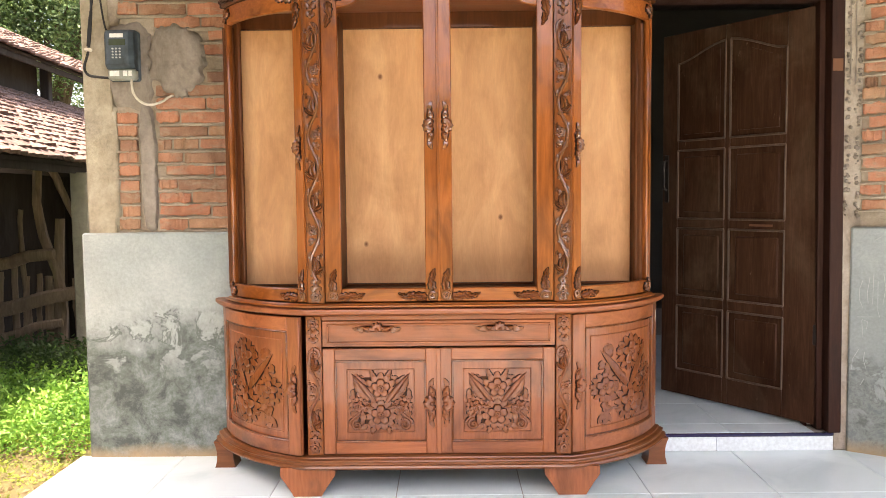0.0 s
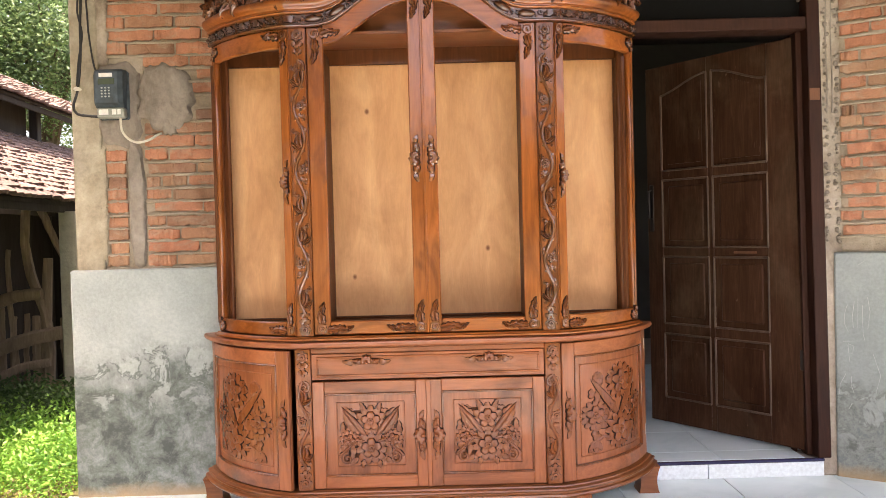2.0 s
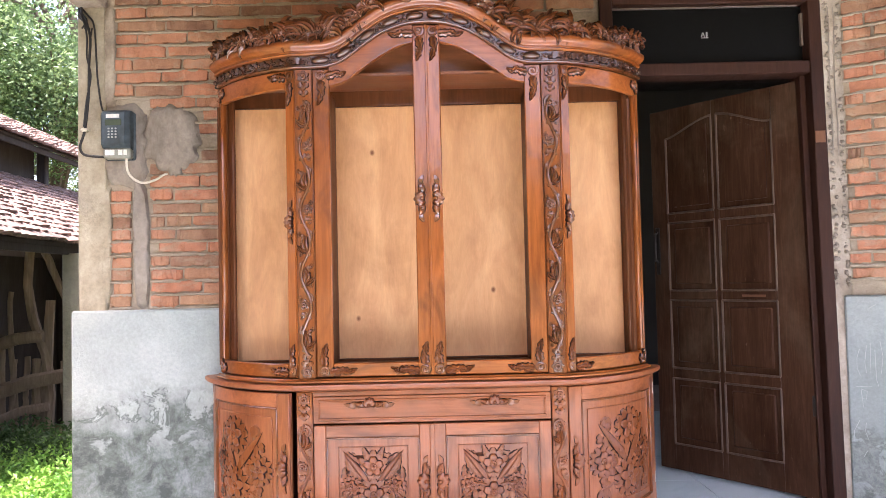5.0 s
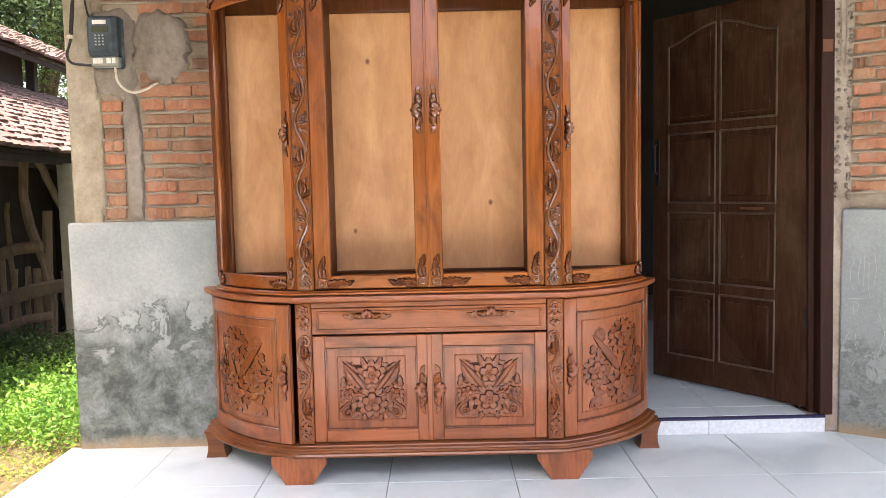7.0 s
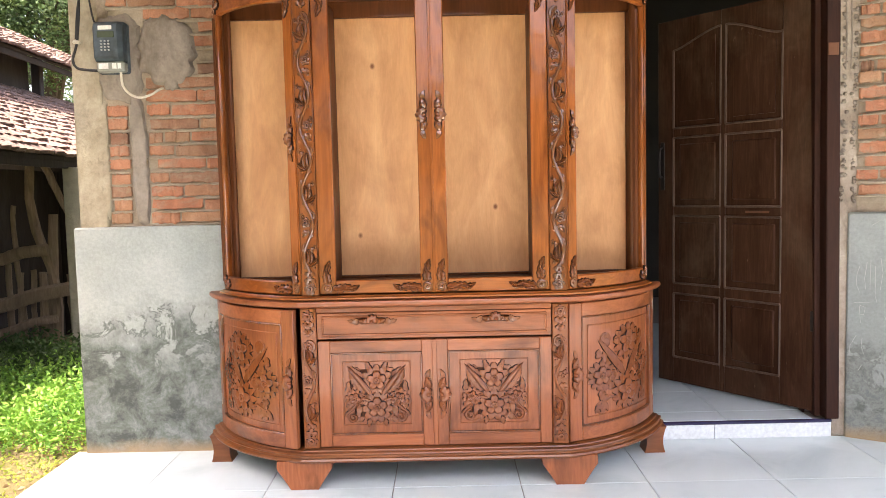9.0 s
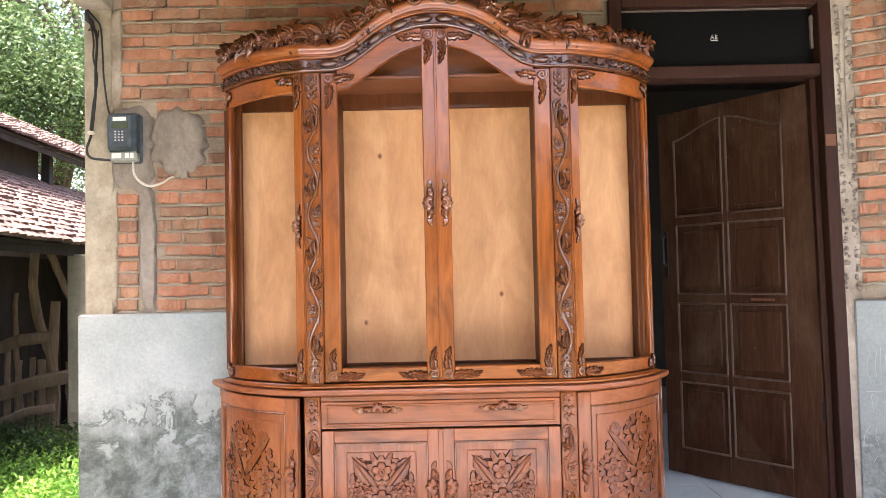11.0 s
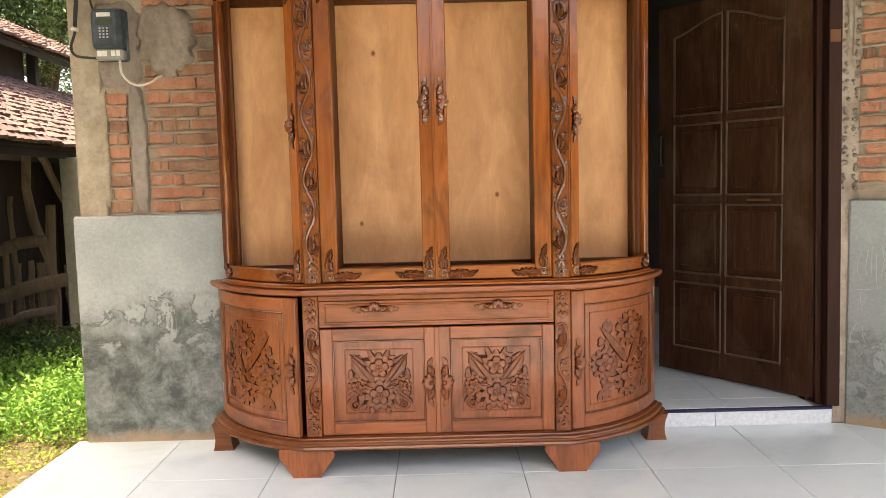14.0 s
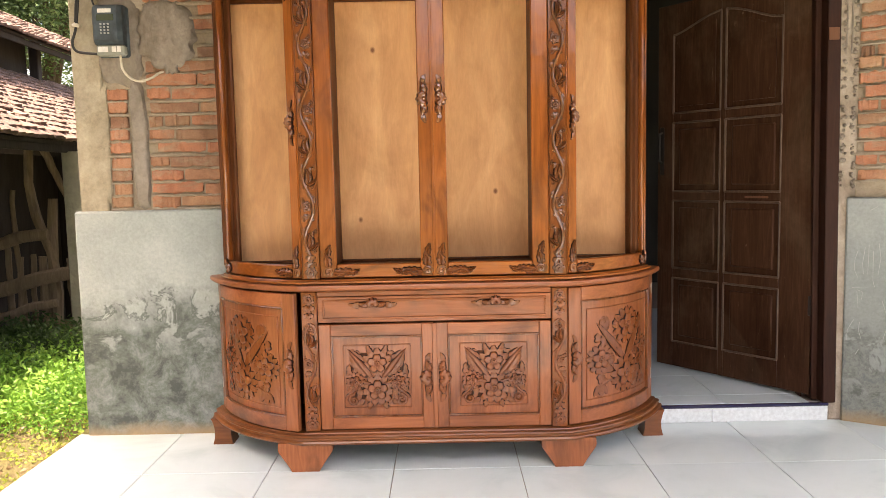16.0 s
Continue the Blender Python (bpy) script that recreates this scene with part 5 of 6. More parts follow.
def spray(sol, s, z, g, slope, size, lean, r):
    """One acanthus frond: a rolled scroll at its root and a fan of grooved leaves that curl over at the tips."""
    def way(a):
        return (a + slope) if g > 0 else 180 - (a + slope)
    sol.spiral(g * s, z + 0.32 * size, 0.3 * size, way(200), 1.4, 0.1 * size, -g * lean, 0.012, 0.014)
    for k in range(5):
        a = 90 - lean * (72 - 32 * k) + r.uniform(-8, 8)
        sol.leaf(g * (s + 0.012 * lean * (k - 2)), z + 0.08 * size, way(a), size * (1.02 - 0.07 * abs(k - 2)) * r.uniform(0.85, 1.08), size * r.uniform(0.14, 0.18), 0.026,
                 -g * lean * r.uniform(85, 150), 0, 0.004 + 0.006 * (k % 3), 10, 7, 0.55, r.uniform(0.05, 0.3))
    for k in range(3):
        sol.leaf(g * (s - 0.01 * lean * k), z + 0.02, way(90 + lean * (35 + 25 * k)), size * 0.62, size * 0.14, 0.022, g * lean * 110, 0, 0.012, 8, 5, 0.5, 0.25)


for g in (-1, 1):
    s, k = 0.225, 0
    while s < TOTAL - 0.01:
        sl = math.degrees(math.atan2(arch(s + 0.02) - arch(s - 0.02), 0.04))
        tall = 1.2 if k == 4 else (1.1 if s > TOTAL - 0.12 else 1.0)
        spray(cr, s, 2.202 + arch(s), g, sl, (0.108 if s < 0.62 else 0.09) * tall * rnd.uniform(0.92, 1.12), 1 if k % 4 else -1, rnd)
        if k % 3 == 1:
            cr.flower(g * (s + 0.026), 2.24 + arch(s + 0.026), rnd.uniform(0.02, 0.026), 6, 0.02, rnd.uniform(0, 60), 0, 0.022)
        else:
            cr.dome(g * (s + 0.026), 2.226 + arch(s + 0.026), 0.011, 0.03, 0.01)
        s += 0.047
        k += 1
hpart("crest", cr, TEAK_CREST, hutch, "openly carved acanthus crest with scrolls and flowers")

for g in (-1, 1):
    def side(a):
        return a if g > 0 else 180 - a
    cp = Solid()
    run = [(0.205, 0.03, 2.415), (0.195, 0.034, 2.442), (0.16, 0.038, 2.464), (0.118, 0.042, 2.462), (0.08, 0.046, 2.438), (0.057, 0.05, 2.402), (0.052, 0.052, 2.37), (0.064, 0.054, 2.348),
           (0.085, 0.054, 2.346), (0.098, 0.054, 2.362), (0.09, 0.056, 2.378), (0.078, 0.058, 2.372)]
    cp.tube(spline([(g * a, d, z) for a, d, z in run], 4), 0.0095, 0.0095, k=8)
    cp.tube(spline([(g * (a + 0.017), d - 0.012, z - 0.018) for a, d, z in run[1:7]], 4), 0.008, 0.006, k=8)
    cp.tube(spline([(g * (a * 0.9 + 0.05), d - 0.016, z - 0.034) for a, d, z in run[1:6]], 4), 0.0075, 0.005, k=8)
    cp.dome(g * 0.082, 2.363, 0.012, 0.02, 0.05)
    hpart("crest_scroll", cp, TEAK_CREST, hutch, "carved C-scroll at the peak of the crest")
    for x, z, a, l, q in ((0.105, 2.372, 78, 0.07, -150), (0.135, 2.366, 80, 0.075, -150), (0.165, 2.36, 82, 0.075, -150), (0.195, 2.345, 75, 0.08, -140), (0.12, 2.4, 60, 0.045, -160), (0.155, 2.4, 60, 0.045, -160),
                          (0.2, 2.38, 85, 0.06, -110), (0.135, 2.452, 60, 0.04, -120), (0.175, 2.446, 40, 0.04, -120)):
        hpart("acanthus_leaf", Solid().leaf(g * x, z, side(a), l * 1.1, 0.0165, 0.026, q * g, 0, 0.03, 12, 7, 0.5), TEAK_CREST, hutch)
    # rosebud beside the rose
    cp = Solid().dome(g * 0.096, 2.5, 0.02, 0.022, 0.03, 12)
    for a in (90, 40, 140, 200, -20, 270):
        cp.leaf(g * 0.096 + 0.008 * math.cos(radians(a)), 2.497 + 0.008 * math.sin(radians(a)), a, 0.026, 0.012, 0.016, 20, 0, 0.034, 7, 7)
    cp.tube([(g * 0.05, 0.02, 2.45), (g * 0.07, 0.026, 2.468), (g * 0.09, 0.028, 2.488)], 0.009, 0.007)
    hpart("rosebud", cp, TEAK_CREST, hutch, "small carved rosebud")
cp = Solid().strip([-0.05 + 0.1 * i / 8 for i in range(9)], lambda u: 2.37, lambda u: 2.43, -0.015, 0.018)
for k in range(-3, 4):
    cp.leaf(k * 0.006, 2.362, 90 - k * 11, 0.118 - 0.006 * abs(k), 0.0125, 0.026, 0, 0, 0.018, 9, 7, 0.55, 0.0, 0.5)
for k in range(7):
    cp.dome(-0.03 + 0.01 * k, 2.372 - 0.0035 * (3 - abs(k - 3)), 0.0062, 0.014, 0.03)
hpart("shell", cp, TEAK_CREST, hutch, "fluted shell under the rose")
ROSE_Z = 2.54
ro = Solid().dome(0, ROSE_Z, 0.052, 0.05, 0.004, 24)
ro.spiral(0.0, ROSE_Z + 0.014, 0.017, 0, 1.6, 0.0058, 1, 0.082, 0.006)
rose = hpart("rose", ro, TEAK_CREST, hutch, "carved full-blown rose at the top of the crest", smooth=50)
# broad cupped petals: an outer ring, a lower pair folded over the front, and the rolled heart
for x, z, a, l, w, h, base in ((0.0, 0.0, 90, 0.078, 0.04, 0.02, 0.0), (0.012, -0.004, 35, 0.076, 0.04, 0.022, 0.004), (-0.012, -0.004, 145, 0.076, 0.04, 0.022, 0.004),
                               (0.012, -0.02, -20, 0.064, 0.036, 0.024, 0.012), (-0.012, -0.02, 200, 0.064, 0.036, 0.024, 0.012), (0.0, -0.022, -90, 0.056, 0.042, 0.026, 0.022),
                               (0.034, -0.024, 128, 0.078, 0.03, 0.03, 0.034), (-0.034, -0.024, 52, 0.078, 0.03, 0.03, 0.038), (0.0, -0.004, 60, 0.044, 0.024, 0.026, 0.05),
                               (0.0, -0.004, 120, 0.044, 0.024, 0.026, 0.053), (0.018, 0.0, 150, 0.034, 0.018, 0.022, 0.06)):
    part("petal", Solid().leaf(x, ROSE_Z + z, a, l, w, h, 0, 0, base, 12, 7, 0.0, 0.0, 0.42), TEAK_CREST, rose, fold=hbow, smooth=60)

# ---- rough cement patches on the wall ----
def blob(outline, z0, thick, seed, fold, rings=9):
    """A trowelled patch with a ragged outline, thicker in the middle. outline: (s, z) radius by angle."""
    sol = Solid()
    (cs, cz), rad = outline
    n = 72
    verts, faces = [(cs, thick, cz)], []
    for r in range(1, rings + 1):
        for i in range(n):
            a = 2 * math.pi * i / n
            q = rad(a) * (1 + 0.2 * noise.noise((math.cos(a) * 3 + seed, math.sin(a) * 3, seed)) + 0.07 * noise.noise((math.cos(a) * 8, math.sin(a) * 10 + seed, 1)))
            t = r / rings
            d = thick * (1 - 0.6 * t ** 6) + 0.006 * noise.noise((q * t * math.cos(a) * 30, q * t * math.sin(a) * 30, seed)) if r < rings else -0.012
            verts.append((cs + q * t * math.cos(a), d, cz + q * t * math.sin(a)))
    faces += [(0, 1 + i, 1 + (i + 1) % n) for i in range(n)]
    for r in range(rings - 1):
        faces += [(1 + r * n + i, 1 + r * n + (i + 1) % n, 1 + r * n + n + (i + 1) % n, 1 + r * n + n + i) for i in range(n)]
    return sol.add(verts, faces)


def squarish(w, h):
    return lambda a: 1 / ((abs(math.cos(a)) / w) ** 4 + (abs(math.sin(a)) / h) ** 4) ** 0.25


def wpart(name, sol, m, parent, label="", fold=on_wall):
    return part(name, sol, m, parent, label, fold, 50)


wpart("cement_patch", blob(((-1.175, 1.91), lambda a: 0.152 * (1 - 0.12 * math.cos(2 * a))), 0, 0.02, 3, on_wall), PATCH_CEMENT, wall_back, "smooth round cement patch")
wpart("cement_patch", blob(((-1.16, 1.77), squarish(0.035, 0.05)), 0, 0.016, 7, on_wall), PATCH_CEMENT, wall_back)
wpart("cement_patch", blob(((-1.4, 1.88), squarish(0.105, 0.2)), 0, 0.014, 11, on_wall), PATCH_CEMENT, wall_back, "rough cement round the meter")
wpart("cement_patch", blob(((-1.325, 1.4), squarish(0.037, 0.31)), 0, 0.016, 15, on_wall), PATCH_CEMENT, wall_back, "cement-filled conduit chase")
wpart("cement_patch", blob(((-1.47, 2.3), squarish(0.03, 0.26)), 0, 0.01, 19, on_wall), CONCRETE, wall_back)
wpart("cement_patch", blob(((-1.495, 1.4), squarish(0.03, 0.3)), 0, 0.013, 23, on_wall), COLUMN, wall_back)

# mortar squeezed out beside the door frame
lump = Solid()
rnd = random.Random(21)
for i in range(190):
    x = rnd.choice((1.985, 2.035)) + rnd.gauss(0, 0.006)
    z = rnd.uniform(1.12, 2.5)
    r = rnd.uniform(0.003, 0.011)
    lump.dome(x, z, r, r * rnd.uniform(0.6, 1.4), 0.01, 6)
for i in range(2):
    lump.tube([(1.99 + i * 0.025 + 0.003 * math.sin(k), 0.012, 1.75 + 0.08 * k) for k in range(10)], 0.004, 0.003)
tagged(wpart("mortar_lump", lump, PATCH_CEMENT, wall_back, "dried mortar crumbs"), kind="stuff")

# chalk scrawl on the dark plaster
ch = Solid()


def stroke(pts, r=0.0013):
    ch.tube([(a, 0.0235, b) for a, b in pts], r, r * 0.6, k=4, flat=0.3)


for pts in ([(0.055, 0.83), (0.043, 0.79), (0.042, 0.74), (0.058, 0.7)], [(0.085, 0.85), (0.075, 0.77), (0.08, 0.72)], [(0.1, 0.86), (0.098, 0.72)], [(0.118, 0.83), (0.12, 0.69), (0.128, 0.66)],
            [(0.035, 0.655), (0.1, 0.66)], [(0.055, 0.64), (0.062, 0.56)], [(0.055, 0.645), (0.08, 0.635), (0.075, 0.6), (0.06, 0.6)], [(0.045, 0.5), (0.02, 0.45), (0.016, 0.4)],
            [(0.07, 0.49), (0.066, 0.45), (0.078, 0.41)], [(0.14, 0.87), (0.15, 0.8), (0.14, 0.72)], [(0.1, 1.02), (0.13, 1.04)], [(0.16, 0.6), (0.19, 0.5), (0.17, 0.42)], [(0.07, 0.36), (0.055, 0.33)]):
    stroke(pts)
part("chalk_scrawl", ch, FAINT_CHALK, bpy.data.objects["dado_right"], "faint white chalk scrawl", turned)

# ---- electricity meter and cables ----
meter = thing("electricity_meter", "dark grey prepaid electricity meter with keypad, screwed to the cement column", "meter", at=(-1.405, 3.78, 1.92))


def mpart(name, sol, m, label="", smooth=40):
    return rel(part(name, sol, m, meter, label, on_wall, smooth), meter)


mpart("back_plate", Solid().slab(-1.482, -1.338, 0.012, 0.03, 1.80, 2.03, 0.008), METER_BODY)
case = Solid()
verts, faces = [], []
PROF = [(1.853, 0.03), (1.853, 0.075), (1.87, 0.098), (2.0, 0.1), (2.018, 0.092), (2.03, 0.075), (2.03, 0.03)]
for x, k in ((-1.478, 0.8), (-1.466, 1.0), (-1.364, 1.0), (-1.346, 0.72)):
    verts += [(x, 0.03 + (d - 0.03) * k, z) for z, d in PROF]
n = len(PROF)
for r in range(3):
    faces += [(r * n + i, r * n + (i + 1) % n, r * n + n + (i + 1) % n, r * n + n + i) for i in range(n)]
faces += [tuple(range(n)), tuple(range(3 * n, 4 * n))]
mpart("case", case.add(verts, faces), METER_BODY, "dusty dark teal case", 25)
mpart("terminal_cover", Solid().slab(-1.472, -1.345, 0.03, 0.078, 1.803, 1.852, 0.008), METER_CLEAR, "milky terminal cover")
mpart("label_sticker", Solid().slab(-1.447, -1.385, 0.099, 0.1015, 1.99, 2.008, 0.0005), STICKER, "white paper label")
mpart("display", Solid().slab(-1.452, -1.376, 0.098, 0.1025, 1.955, 1.982, 0.001), LCD, "dim green display")
for i in range(3):
    for j in range(4):
        mpart("key", Solid().slab(-1.439 + i * 0.0165, -1.4305 + i * 0.0165, 0.098, 0.104, 1.936 - j * 0.0135, 1.943 - j * 0.0135, 0.0015), KEY)
for x, w in ((-1.462, 0.045), (-1.4, 0.02), (-1.375, 0.016)):
    mpart("terminal_label", Solid().slab(x, x + w, 0.078, 0.0795, 1.818, 1.843, 0.0005), STICKER)


def cable(name, pts, r, m, label, category="cable"):
    v, f = Solid().tube(spline(pts), r, r, k=8).v, Solid().tube(spline(pts), r, r, k=8).f
    return tagged(mesh_ob(name, v, f, m), label, category)


cable("white_cable", [(-1.367, 3.735, 1.806), (-1.36, 3.73, 1.745), (-1.335, 3.74, 1.706), (-1.296, 3.755, 1.689), (-1.245, 3.765, 1.702), (-1.212, 3.785, 1.728), (-1.2, 3.8, 1.735)], 0.0058, CABLE_WHITE, "cream plastic cable looping from the meter into the wall")
main = cable("black_cable", [(-1.60, 3.79, 2.56), (-1.585, 3.76, 2.5), (-1.545, 3.755, 2.40), (-1.548, 3.75, 2.25), (-1.551, 3.75, 2.1), (-1.569, 3.75, 1.944), (-1.592, 3.752, 1.87), (-1.575, 3.75, 1.83), (-1.52, 3.745, 1.818), (-1.465, 3.735, 1.812)], 0.0062, BLACK, "thick black supply cable down the column to the meter")
cable("black_cable", [(-1.605, 3.79, 2.55), (-1.56, 3.77, 2.5), (-1.53, 3.765, 2.45), (-1.52, 3.765, 2.3), (-1.515, 3.765, 2.2), (-1.498, 3.77, 2.06), (-1.48, 3.775, 2.02)], 0.0045, BLACK, "thin black cable down the column to the meter")
cable("black_cable", [(-1.61, 3.785, 2.545), (-1.6, 3.765, 2.52), (-1.57, 3.75, 2.46), (-1.553, 3.742, 2.38), (-1.556, 3.745, 2.3), (-1.54, 3.75, 2.2), (-1.558, 3.745, 2.08), (-1.572, 3.747, 1.96)], 0.0045, BLACK, "thin black cable tied to the supply cable")
tie = Solid()
tie.slab(-1.585, -1.555, 0.036, 0.064, 1.937, 1.953, 0.005)
rel(part("cable_tie", tie, CABLE_WHITE, main, "white cable tie", on_wall), main)
junk = Solid()
for k in range(5):
    junk.tube(spline([(-1.61, 0.02, 2.54 - 0.01 * k), (-1.58 + 0.006 * k, 0.04, 2.5 - 0.014 * k), (-1.56 + 0.004 * k, 0.045, 2.47 - 0.02 * k), (-1.59 + 0.012 * k, 0.03, 2.44)]), 0.005, 0.004)
rel(part("cable_splice", junk, BLACK, main, "taped black cable splice", on_wall), main)

# ---- outside: shed, fence, weeds, trees ----
SD = Vector((-0.06, 1.0, 0)).normalized()       # the way the shed's eave runs
SP = Vector((-SD.y, SD.x, 0))                  # away from the porch
S0 = Vector((-2.8, 5.15, 0))


def shed_at(a, w, z):
    """Along the eave, in from the eave, up."""
    p = S0 + SD * a + SP * w
    return (p.x, p.y, z)


shed = thing("shed", "weathered timber shed with a two-tier clay tile roof", "shed", at=shed_at(0, 0, -0.15))


def spart(name, sol, m, label="", fold=shed_at, smooth=40):
    return rel(part(name, sol, m, shed, label, fold, smooth), shed)


def roof_z(tier, w):
    return 1.56 + 0.56 * w if tier == 0 else 2.72 + 0.56 * (w - 1.11)


# undersides and inner planks carry the shed's shade in their near-black colour
for tier, (w0, w1) in enumerate(((-0.02, 1.5), (1.13, 2.0))):
    deck = Solid()
    deck.add([(a, w, roof_z(tier, w) + dz) for a in (-2.5, 6.5) for w, dz in ((w0 + 0.03, -0.04), (w1, -0.04), (w1, -0.01), (w0 + 0.03, -0.01))],
             [(0, 1, 2, 3), (4, 5, 6, 7), (0, 1, 5, 4), (1, 2, 6, 5), (2, 3, 7, 6), (3, 0, 4, 7)])
    spart("roof_deck", deck, SHADE_TIMBER, "boarded underside, shade put into its dark colour")
    spart("eave_board", Solid().slab(-2.5, 6.5, w0 + 0.05, w0 + 0.08, roof_z(tier, w0) - 0.08, roof_z(tier, w0) - 0.02, 0.004), SHADE_TIMBER)
spart("wall", Solid().slab(-2.5, 6.5, 0.85, 0.9, -0.2, 1.5, 0.004), SHADE_TIMBER, "plank wall deep in the shed, near-black as painted shade")
spart("wall", Solid().slab(-2.5, 3.8, 1.5, 1.55, 2.2, 2.86, 0.004), SHADE_TIMBER, "planks under the upper roof, darkened as painted shade")
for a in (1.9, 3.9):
    spart("post", Solid().slab(a - 0.05, a + 0.05, 1.4, 1.5, 2.2, 2.83, 0.01), SHADE_TIMBER)
spart("brace", Solid().tube([(1.2, 1.38, 2.82), (1.65, 1.4, 2.35)], 0.035, 0.035), SHADE_TIMBER)


def rough_pole(pts, r, seed, flat=1.0):
    """A crooked, knotty pole."""
    q = spline([tuple(p) for p in pts], 4)
    q = [(a + 0.012 * noise.noise((i * 0.7, seed, 0)), b + 0.012 * noise.noise((i * 0.7, seed, 5)), c) for i, (a, b, c) in enumerate(q)]
    sol = Solid().tube(q, r, r * 0.8, k=7, flat=flat)
    sol.v = [tuple(Vector(v) * 1 + 0.006 * noise.noise_vector((v[0] * 14, v[1] * 14, v[2] * 5 + seed))) for v in sol.v]
    return sol


def facing(x, d, z):
    """Across, nearer, up, on the shed's open front."""
    return (x, 6.45 - d, z)


for i, (x, top, r, lean) in enumerate(((-3.29, 1.56, 0.045, 0.03), (-2.985, 1.5, 0.042, -0.02), (-3.75, 1.6, 0.05, 0.0))):
    spart("post", rough_pole([(x + 0.12 * (i == 0), -0.06, -0.2), (x + lean + 0.1 * (i == 0), -0.06, 0.5), (x - lean, -0.06, 1.1), (x - 0.02, -0.06, top)], r, i * 3.1), SHED_WOOD, "crooked weathered post", facing)
spart("brace", rough_pole([(-3.17, 0.0, 1.54), (-3.07, 0.0, 1.3), (-2.97, 0.0, 1.08)], 0.032, 31), SHED_WOOD, "slanting timber brace", facing)
spart("brace", rough_pole([(-2.86, -0.1, 1.45), (-2.97, -0.1, 1.25)], 0.025, 33), SHED_WOOD, "", facing)
spart("tie_beam", rough_pole([(-3.05, -0.02, 1.2), (-2.86, -0.02, 1.21)], 0.03, 35), SHED_WOOD, "", facing)
spart("wall", Solid().slab(-2.955, -2.6, 0.1, 0.13, -0.2, 1.48, 0.01, 6), TARP, "sagging grey-green tarpaulin wall", facing)
# near-black sheet that paints the shade deep in the shed
spart("wall", Solid().slab(-8.0, -2.7, -1.6, -1.5, -0.2, 1.62, 0.01), SHADE_TIMBER, "plank wall deep in the shed, near-black as painted shade", facing)

fence = thing("fence", "rough fence of split poles and crooked pickets before the shed", "fence", at=(-3.4, 6.45, -0.17))


def npart(name, sol, label=""):
    return rel(part(name, sol, SHED_WOOD, fence, label, facing), fence)


for i, (z0, z1, r, x1) in enumerate(((0.74, 0.81, 0.06, -3.17), (0.36, 0.5, 0.072, -2.9), (0.13, 0.24, 0.045, -3.12), (-0.12, -0.06, 0.05, -3.4))):
    npart("rail", rough_pole([(-4.6, 0.0, z0 - 0.1), (-4.0, 0.03, z0 - 0.04), (-3.6, -0.01, z0 - 0.01), ((-3.6 + x1) / 2, 0.02, (z0 + z1) / 2 + 0.015), (x1, 0.0, z1)], r, i * 5.7 + 2, 0.6), "split weathered pole")
for i, (x, top, r, lean) in enumerate(((-3.47, 0.62, 0.034, 0.02), (-3.36, 0.64, 0.03, 0.02), (-3.43, 1.18, 0.028, -0.05), (-3.21, 1.1, 0.05, 0.06), (-3.26, 0.62, 0.045, 0.0), (-3.04, 1.02, 0.026, 0.06),
                                       (-3.02, 0.6, 0.032, -0.02), (-2.95, 0.75, 0.04, 0.02), (-3.55, 0.7, 0.035, 0.0), (-3.7, 0.66, 0.035, 0.03), (-3.9, 0.7, 0.035, 0.0), (-4.15, 0.66, 0.035, -0.03))):
    npart("picket", rough_pole([(x, -0.07, -0.22), (x + lean * 0.3, -0.07, 0.2), (x + lean * 0.7, -0.06, top * 0.6), (x + lean, -0.07, top)], r, 50 + i * 2.3, 0.5), "crooked split picket")


# foliage
def leaves(points, size, spread, rnd, up=0.3, wide=0.3):
    """Pointed leaves, folded along the middle, scattered about the points."""
    verts, faces = [], []
    for p, s in points:
        a, b = rnd.uniform(0, 2 * math.pi), rnd.uniform(-0.9, 0.9)
        d = Vector((math.cos(a) * math.cos(b), math.sin(a) * math.cos(b), math.sin(b) + up)).normalized()
        e = d.cross(Vector((rnd.uniform(-1, 1), rnd.uniform(-1, 1), rnd.uniform(-0.2, 1)))).normalized()
        f = d.cross(e)
        l, w = size * s * rnd.uniform(0.6, 1.3), size * s * wide * rnd.uniform(0.7, 1.2)
        q = Vector(p) + Vector((rnd.gauss(0, 1), rnd.gauss(0, 1), rnd.gauss(0, 1))) * spread
        k = len(verts)
        m = q + d * l * 0.45
        verts += [tuple(q), tuple(m + e * w + f * w * 0.35), tuple(q + d * l), tuple(m - e * w + f * w * 0.35)]
        faces += [(k, k + 1, k + 2), (k, k + 2, k + 3)]
    return verts, faces


